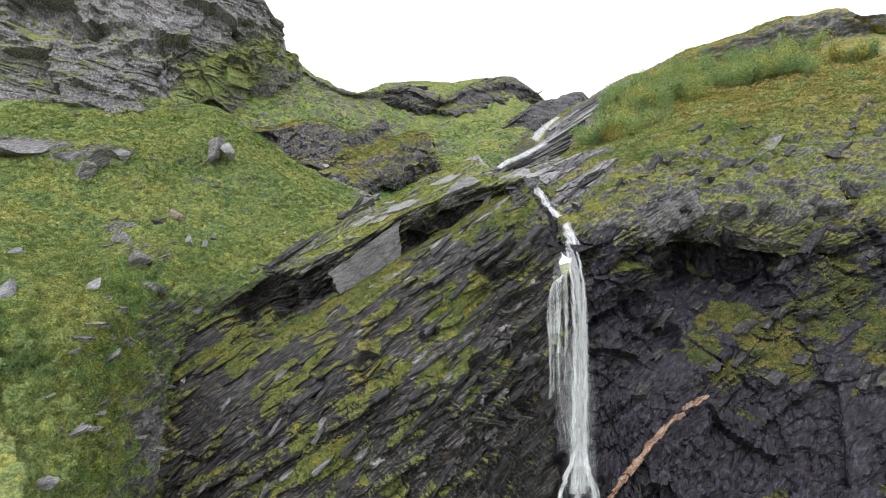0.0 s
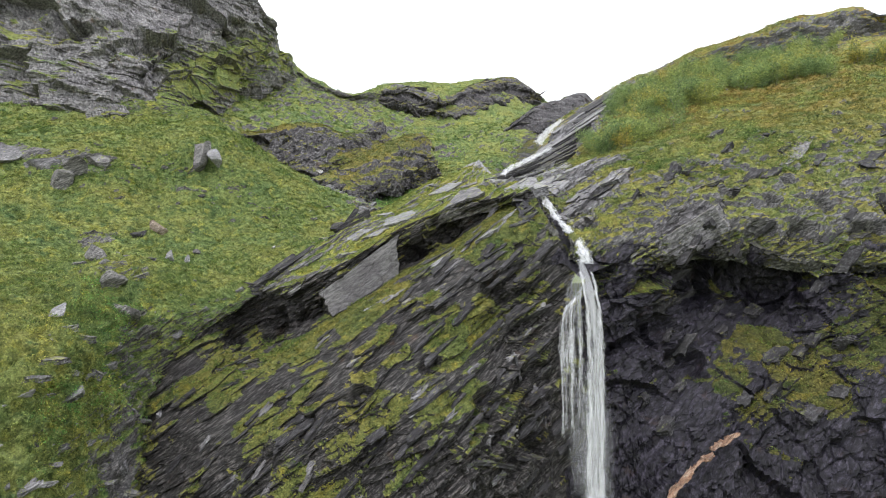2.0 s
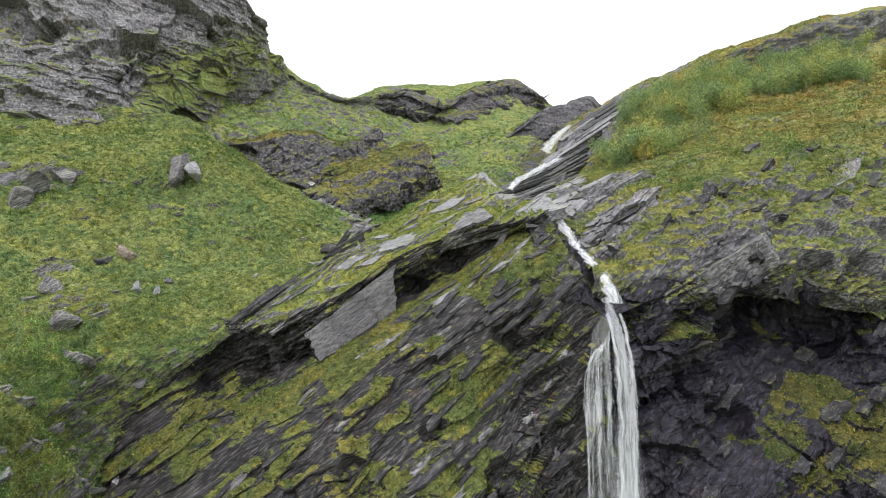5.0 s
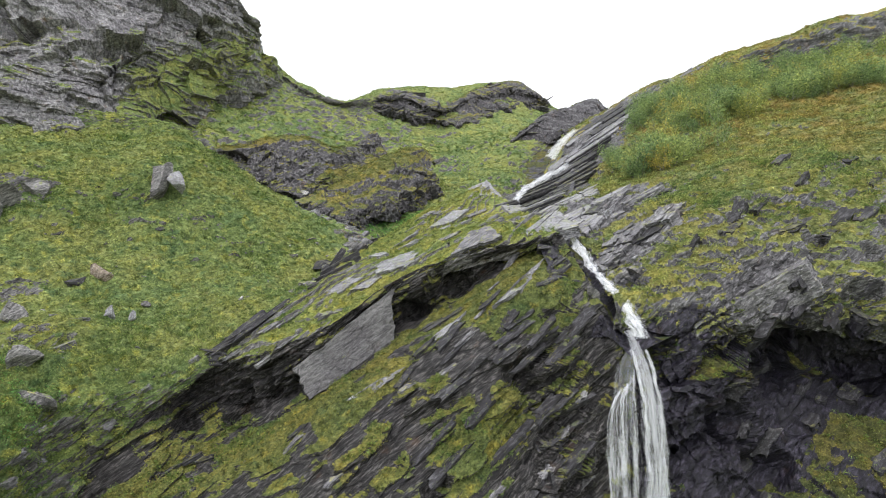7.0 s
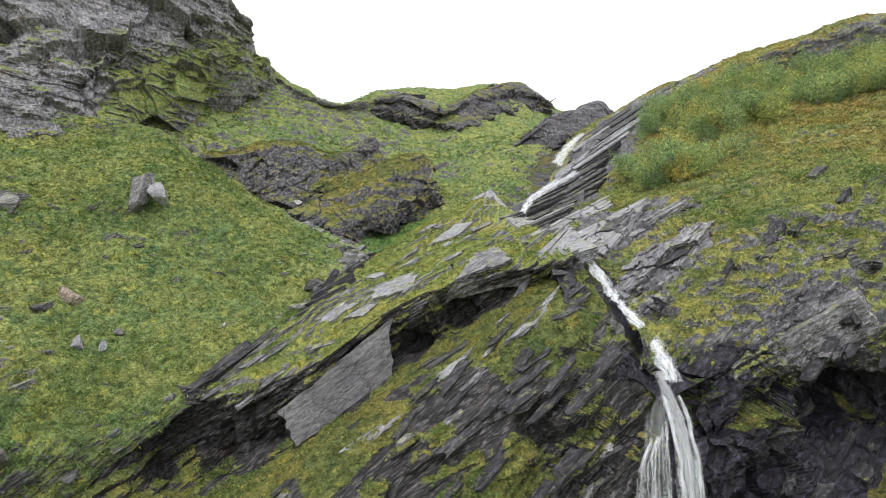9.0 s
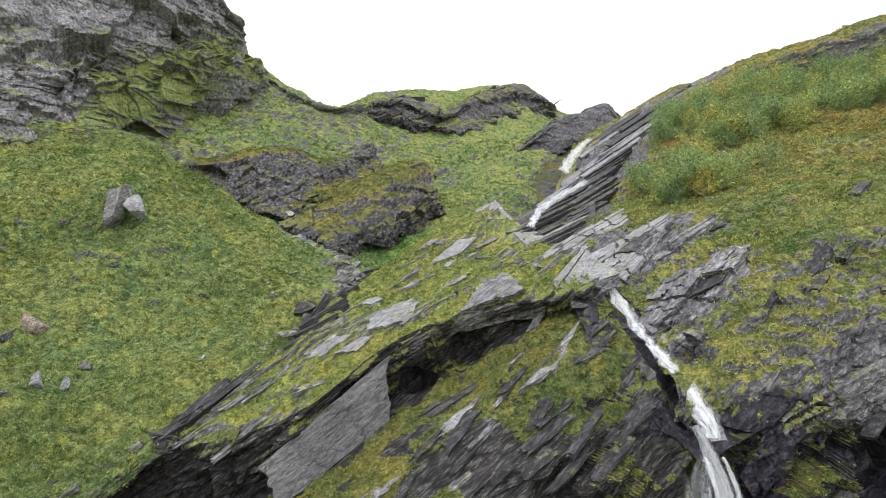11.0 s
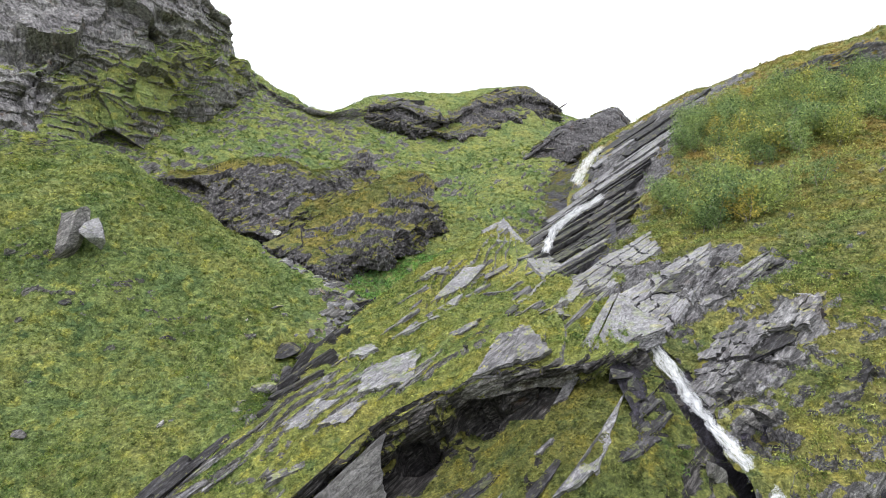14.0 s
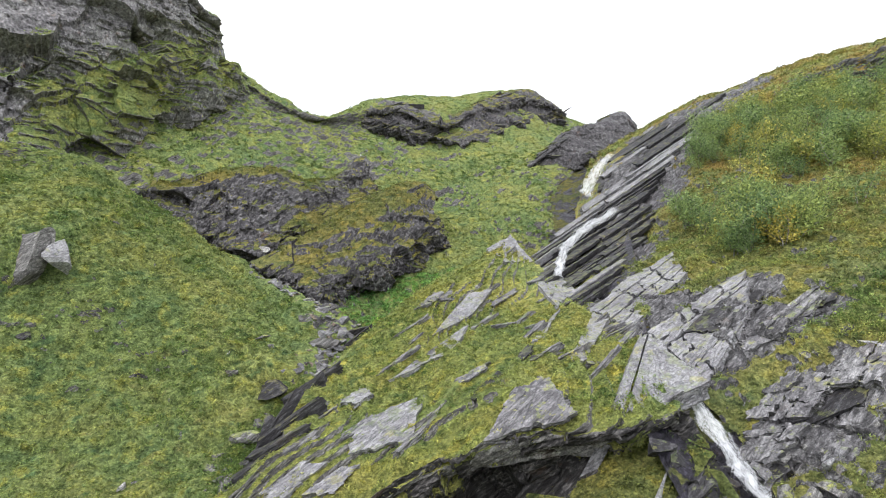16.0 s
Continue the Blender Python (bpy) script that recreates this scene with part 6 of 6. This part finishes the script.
shrubs("left_hillside", 2600, 21, MAT_SHRUB, "low dark green willow and fern clumps", cols=(0.25, 1), weight=clumpy(12, 0.05, 301))
shrubs("upper_valley", 1500, 22, MAT_SHRUB, "low green fern clumps in the basin", weight=clumpy(14, 0.05, 302))
shrubs("right_hillside", 3200, 23, MAT_HEATH_SHRUB, "low heath shrubs in green and rust", radius=0.9, rows=(0.15, 1), cols=(0, 0.85), weight=clumpy(15, -0.05, 303))
shrubs("left_hillside", 420, 27, MAT_SHRUB, "dark green willow scrub along the gully", radius=0.9, weight=near_gully)
shrubs("left_hillside", 700, 29, MAT_BLADES, "yellow-green bushes and moss cushions on the bank", radius=1.0, leaves=60, rows=(0.02, 0.42), cols=(0.4, 1))
shrubs("left_hillside", 900, 32, MAT_RAMP_BLADES, "bright yellow-green moss mounds on the bank beside the chasm", radius=0.9, leaves=40, rows=(0.02, 0.36), cols=(0.5, 1))
shrubs("left_hillside", 260, 33, MAT_FERN, "bright green ferns and willow on the bank beside the chasm", radius=1.1, leaves=44, rows=(0.05, 0.36), cols=(0.5, 1), weight=clumpy(9, 0.0, 309))
shrubs("right_hillside", 1100, 28, MAT_SHRUB, "low bilberry and juniper scrub above the brow", radius=0.8, rows=(0.08, 0.5), cols=(0.1, 0.75), weight=clumpy(8, 0.0, 307))
shrubs("front_cliff", 500, 24, MAT_SHRUB, "small leafy plants on the cliff ledges", radius=0.6, weight=clumpy(9, 0.1, 304))
shrubs("right_cliff", 500, 25, MAT_SHRUB, "small leafy plants on the wet cliff", radius=0.6, grass_min=0.3)
shrubs("slab_ramp", 300, 26, MAT_SHRUB, "small leafy plants between the slabs", radius=0.5, weight=clumpy(9, 0.15, 305))


# ---------- birches ----------
def bark():
    m, nt, bsdf = nodes_of("birch_bark")
    nt.links.new(ramp(nt, noise_tex(nt, position(nt, (1, 1, 0.3)), 6, 4), (0.35, (0.06, 0.05, 0.045)), (0.6, (0.38, 0.36, 0.33))), bsdf.inputs["Base Color"])
    bsdf.inputs["Roughness"].default_value = 0.8
    return m


def leaf_material():
    m, nt, bsdf = nodes_of("birch_leaves")
    o = nt.nodes.new("ShaderNodeObjectInfo")
    g = nt.nodes.new("ShaderNodeNewGeometry")
    base = ramp(nt, o.outputs["Random"], (0.0, (0.17, 0.25, 0.115)), (0.55, (0.25, 0.33, 0.13)), (0.88, (0.33, 0.37, 0.12)), (1.0, (0.46, 0.38, 0.1)))
    var = ramp(nt, g.outputs["Random Per Island"], (0.0, (0.3, 0.36, 0.32)), (0.5, (0.95, 0.98, 0.95)), (1.0, (1.75, 1.68, 1.5)))
    leafy(nt, bsdf, mixed(nt, 1.0, base, var, 'MULTIPLY'))
    return m


MAT_BARK, MAT_LEAVES = bark(), leaf_material()


def birch(seed):
    """A small mountain birch: bent tapered stems with limbs, and a loose crown of small leaves."""
    r = np.random.RandomState(seed)
    verts, faces, tips = [], [], []

    def stem(p, direction, length, radius, depth):
        direction = unit(direction)
        pts, rad = [p], [radius]
        for k in range(4):
            direction = unit(direction + r.randn(3) * 0.16 + np.array([0, 0, 0.08]))
            pts.append(pts[-1] + direction * length / 4)
            rad.append(radius * (1 - 0.2 * (k + 1)))
        first = len(verts)
        for q, w in zip(pts, rad):
            for s in range(3):
                a = s * 2 * np.pi / 3
                verts.append(q + np.array([np.cos(a), np.sin(a), 0]) * w)
        for k in range(4):
            for s in range(3):
                b = first + k * 3
                faces.append((b + s, b + (s + 1) % 3, b + 3 + (s + 1) % 3, b + 3 + s))
        for q in pts[1:]:
            tips.append((q, length))
        if depth:
            for k in range(5):
                q = pts[1 + k % 4]
                a = r.rand() * 2 * np.pi
                stem(q, np.array([np.cos(a), np.sin(a), 0.7]), length * r.uniform(0.35, 0.55), radius * 0.45, depth - 1)

    for k in range(r.randint(2, 4)):
        stem(np.array([r.randn() * 0.15, r.randn() * 0.15, -0.3]), np.array([r.randn() * 0.3, r.randn() * 0.3, 1.0]), r.uniform(2.4, 3.6), 0.07, 1)
    root = new("birch_tree")
    trunk = mesh_object("trunk", verts, faces, MAT_BARK, True)
    trunk.parent = root
    q = np.array([t[0] for t in tips if t[0][2] > 0.6])
    pos = np.repeat(q, 24, axis=0)
    pos = pos + r.randn(*pos.shape) * np.array([0.42, 0.42, 0.34])
    leaf = 0.07 + 0.075 * r.rand(len(pos), 1)
    e1, e2 = r.randn(2, len(pos), 3)
    v = np.stack([pos, pos + e1 * leaf, pos + e2 * leaf], axis=1).reshape(-1, 3)
    crown = mesh_object("crown", v, np.arange(len(v)).reshape(-1, 3), MAT_LEAVES)
    crown.parent = root
    return tagged(root, "small bushy mountain birch with light green leaves", "tree", "birches on the hillside")


kinds = [birch(50 + k) for k in range(6)]
place, slope, _, rr = pick("right_hillside", 290, 77, 0.3, rows=(0.58, 0.81), cols=(0.34, 0.8), weight=lambda q: smooth(-0.15, 0.15, fbm(q, 22, 2, 306)) * np.maximum(np.linalg.norm(q - np.array([-3.0, 55.0, 55.0]), axis=1), 40) ** 1.7)
for i, p in enumerate(place):
    m = Matrix.Translation(p) @ Matrix.Rotation(rr.rand() * 6.28, 4, 'Z') @ Matrix.Scale(rr.uniform(0.9, 2.0), 4)
    if i < len(kinds):
        kinds[i].matrix_world = m
    else:
        copy = copy_thing(kinds[i % len(kinds)], Matrix())
        copy.matrix_basis = m

lone = copy_thing(kinds[0], Matrix())
lone.matrix_basis = Matrix.Translation(LONE_TREE) @ Matrix.Scale(0.9, 4)
tagged(lone, "lone thin birch on the skyline below the crag")


# ---------- water ----------
def water_material(name, thin, seed, full=1.0, flow=0.11, fineness=1.0):
    m, nt, bsdf = nodes_of(name)
    at_a, at_c = nt.nodes.new("ShaderNodeAttribute"), nt.nodes.new("ShaderNodeAttribute")
    at_a.attribute_name, at_c.attribute_name = "along", "across"
    comb = nt.nodes.new("ShaderNodeCombineXYZ")
    nt.links.new(maths(nt, 'MULTIPLY', at_c.outputs["Fac"], fineness), comb.inputs[0])
    nt.links.new(maths(nt, 'MULTIPLY', at_a.outputs["Fac"], flow), comb.inputs[1])
    comb.inputs[2].default_value = seed
    streak = noise_tex(nt, comb.outputs[0], 1.8, 6, 0.7)
    fine = noise_tex(nt, comb.outputs[0], 7.0, 4, 0.7)
    edge = nt.nodes.new("ShaderNodeAttribute")
    edge.attribute_name = "edge"
    a = maths(nt, 'ADD', maths(nt, 'MULTIPLY', streak, 0.65), maths(nt, 'MULTIPLY', fine, 0.35))
    a = maths(nt, 'SUBTRACT', a, maths(nt, 'MULTIPLY', edge.outputs["Fac"], 0.4))
    a = ramp(nt, a, (thin - 0.16, (0, 0, 0)), (thin + 0.24, (full,) * 3))
    nt.links.new(a, bsdf.inputs["Alpha"])
    bsdf.inputs["Base Color"].default_value = (0.94, 0.96, 1.0, 1)
    bsdf.inputs["Roughness"].default_value = 0.35
    return m


MAT_WHITE_WATER = water_material("white_water", 0.49, 1.0, 1.0, 0.14, 1.5)
MAT_CASCADE = water_material("cascade_water", 0.5, 2.0, 1.0, 0.45, 2.2)
MAT_THIN_WATER = water_material("thin_water", 0.56, 5.0, 0.8, 0.5, 2.6)
MAT_FALL = water_material("falling_water", 0.46, 3.0, 0.58, 0.07, 1.3)
MAT_CORE = water_material("falling_core", 0.51, 7.0, 0.85, 0.16, 2.2)
MAT_VEIL = water_material("falling_veil", 0.54, 4.0, 0.35, 0.06, 2.6)
MAT_STRAND = water_material("falling_strand", 0.5, 6.0, 0.5, 0.2, 3.0)
MAT_MIST = water_material("drifting_spray", 0.4, 8.0, 0.22, 0.05, 0.3)


def snap(p, names=("stream_gorge", "right_hillside", "front_cliff", "right_cliff"), reach=1.0):
    top = p[2] - 6
    for name in names:
        g = LAND[name][0].reshape(-1, 3)
        near = g[(np.abs(g[:, 0] - p[0]) < reach) & (np.abs(g[:, 1] - p[1]) < reach)]
        near = near[np.abs(near[:, 2] - p[2]) < 2.5]
        if len(near):
            top = max(top, np.percentile(near[:, 2], 96))
    return np.array([p[0], p[1], top + 0.2 if top > p[2] - 3 else p[2]])


def ribbon(name, path, widths, material, label, seed, lie=True, bulge=0.3, nu=14, nv=120, wander=0.3, reach=1.0, fade=1.0, lift=0.0, soft=3.0):
    """A band of running or falling water along a path."""
    pts = np.array([snap(np.array(p), reach=reach) if lie else np.array(p, dtype=float) for p in path])
    if lie:
        for _ in range(2):
            pts[1:-1, 2] = 0.25 * pts[:-2, 2] + 0.5 * pts[1:-1, 2] + 0.25 * pts[2:, 2] + 0.08
    pts = pts + lift * np.array([0, -0.5, 0.85])
    c = spline(pts, nv)
    w = spline(np.array(widths, dtype=float)[:, None], nv)[:, 0]
    tan = np.gradient(c, axis=0)
    tan /= np.linalg.norm(tan, axis=1, keepdims=True)
    side = np.cross(tan, np.array([0, -1.0, 0.35]))
    side /= np.linalg.norm(side, axis=1, keepdims=True)
    out = np.cross(side, tan)
    u = np.linspace(-1, 1, nu)
    along = np.concatenate([[0], np.cumsum(np.linalg.norm(np.diff(c, axis=0), axis=1))])
    g = c[:, None] + side[:, None] * (u[None, :, None] * w[:, None, None] / 2)
    q = g.reshape(-1, 3)
    g = g + out[:, None] * (bulge * (1 - u ** 2)[None, :, None]) * np.sign(out[:, 1].mean() * -1 + 1e-9)
    g = g + (wander * np.stack([vnoise(q / 1.3, seed), vnoise(q / 1.1, seed + 1), 0.4 * vnoise(q / 0.8, seed + 2)], axis=1)).reshape(g.shape)
    attrs = {"along": np.repeat(along[:, None], nu, 1), "across": np.repeat(u[None], nv, 0) * w[:, None] / 2, "edge": np.maximum(np.repeat((np.abs(u) ** soft)[None], nv, 0), fade * np.abs(np.linspace(-1, 1, nv) ** 15)[:, None])}
    return sheet(name, g, attrs, material, False, "structure", label, "water")


STREAM = [(20.2, 129, 52.3), (20.5, 127, 51.6), (19.9, 124, 50.0), (19.7, 121, 48.4), (20.2, 119, 46.6), (20.8, 117, 44.5), (21.2, 115.5, 43.2), (21.5, 110, 40.2), (22.5, 105, 37.0), (22.9, 102, 35.0), (23.0, 101.0, 33.8)]
ribbon("water_upper_fall", UPPER_FALL, [2.0, 3.0, 3.8, 4.4, 5.0], MAT_WHITE_WATER, "white upper fall over dark slabs", 1, lie=False)
ribbon("water_slide", SLIDE, [2.0, 2.6, 3.0, 2.8, 2.6, 2.3, 2.0], MAT_WHITE_WATER, "white water sliding down tilted slabs", 2, lie=False)
ribbon("water_cascade", STREAM, [1.0, 1.3, 1.5, 1.9, 2.4, 1.8, 2.1, 1.9, 2.3, 2.4, 2.4], MAT_CASCADE, "white cascade in the narrow gorge", 3, nv=260, fade=0.0, lift=1.0, wander=0.35, bulge=0.2)
ribbon("water_cascade_edge", [(x + 0.5, y - 0.2, z) for x, y, z in STREAM[2:]], [1.6, 2.0, 2.8, 2.2, 2.6, 2.2, 2.8, 3.0, 3.2], MAT_THIN_WATER, "thin water spreading over wet rock beside the cascade", 13, nv=220, fade=0.0, lift=0.75, wander=0.3, bulge=0.15)
ribbon("water_rivulet", RIVULET, [0.5, 0.7, 0.5, 0.7], MAT_WHITE_WATER, "thin rivulet down a dark rock step", 4, lie=False)
FALL = [(22.6, 102.8, 36.6), (22.8, 100.2, 34.6), (22.9, 98.2, 32.4), (23.0, 96.6, 28.5), (23.0, 95.4, 22.0), (22.6, 94.4, 12.4), (22.2, 93.4, 3.6), (21.9, 92.4, -4.4)]
ribbon("water_main_fall", FALL, [1.8, 2.2, 2.8, 3.3, 3.8, 4.2, 4.6, 5.0], MAT_FALL, "white free-falling waterfall", 5, lie=False, bulge=0.4, nu=24, nv=160, wander=0.1, fade=0.0, soft=2.0)
ribbon("water_fall_core", [(x - 0.9, y - 0.5, z) for x, y, z in FALL[1:]], [0.9, 1.0, 1.2, 1.3, 1.5, 1.7, 2.0], MAT_CORE, "dense white column in the waterfall", 7, lie=False, bulge=0.2, nu=12, nv=160, wander=0.12, fade=0.0, soft=2.0)
ribbon("water_fall_core", [(x + 0.9, y - 0.45, z) for x, y, z in FALL[1:]], [0.8, 1.1, 1.5, 1.7, 1.9, 2.1, 2.4], MAT_CORE, "dense white column in the waterfall", 17, lie=False, bulge=0.2, nu=12, nv=160, wander=0.12, fade=0.0, soft=2.0)
ribbon("water_fall_veil", [(22.4, 100.4, 34.4), (20.8, 98.4, 32.4), (20.1, 97.0, 27.0), (20.1, 96.0, 18.0), (20.5, 95.0, 8.0), (20.9, 93.6, 0.0)], [1.4, 3.4, 4.6, 5.0, 5.6, 6.4],
       MAT_VEIL, "thin falling veil of water strands", 6, lie=False, bulge=0.3, nu=24, nv=160, wander=0.1)
rs = np.random.RandomState(12)
for k in range(18):
    x = (18.3, 19.7, 18.9, 21.0)[k % 4] + rs.normal(0, 0.22)
    top = 33.6 - 0.75 * abs(x - 22.6) - 0.8 * rs.rand()
    foot = top - rs.uniform(10, 22)
    y = 97.4 - 0.8 * rs.rand()
    path = [(x + (22.6 - x) * 0.5, y + 1.8, top), (x + (22.6 - x) * 0.08, y, top - 2.2), (x + rs.normal(0, 0.1), y - 0.7, 0.5 * (top + foot)), (x + rs.normal(0, 0.2), y - 1.4, foot)]
    ribbon("water_strand", path, [0.3, 0.45, 0.55, 0.9], MAT_STRAND, "thin white strand of falling water", 30 + k, lie=False, bulge=0.1, nu=6, nv=50, wander=0.12, soft=2.0)
for name, material, path, widths, seed in (
        ("left", MAT_WHITE_WATER, [(22.2, 93.6, 3.0), (20.4, 91.8, 0.0), (18.4, 90.2, -4.0), (17.4, 88.6, -9.0)], [0.8, 1.1, 1.5, 2.2], 8),
        ("middle", MAT_THIN_WATER, [(22.4, 93.4, 3.0), (21.8, 91.4, -0.5), (21.0, 89.8, -4.0), (20.6, 88.4, -9.0)], [1.0, 1.8, 2.6, 3.2], 11),
        ("right", MAT_WHITE_WATER, [(22.6, 93.6, 3.0), (23.2, 91.6, -0.5), (23.8, 89.8, -4.0), (24.2, 88.4, -9.0)], [1.2, 1.6, 2.0, 2.6], 9)):
    ribbon("water_foot_" + name, path, widths, material, "white water running down the rocks at the foot", seed, lie=False)
ribbon("water_spray", [(22.4, 94.6, 24.0), (22.4, 93.4, 14.0), (22.3, 92.2, 4.0), (22.1, 91.0, -5.0)], [3.0, 6.5, 8.5, 10.5], MAT_MIST, "fine spray drifting round the lower fall", 10, lie=False, bulge=1.0, nu=20, nv=80, soft=1.2)
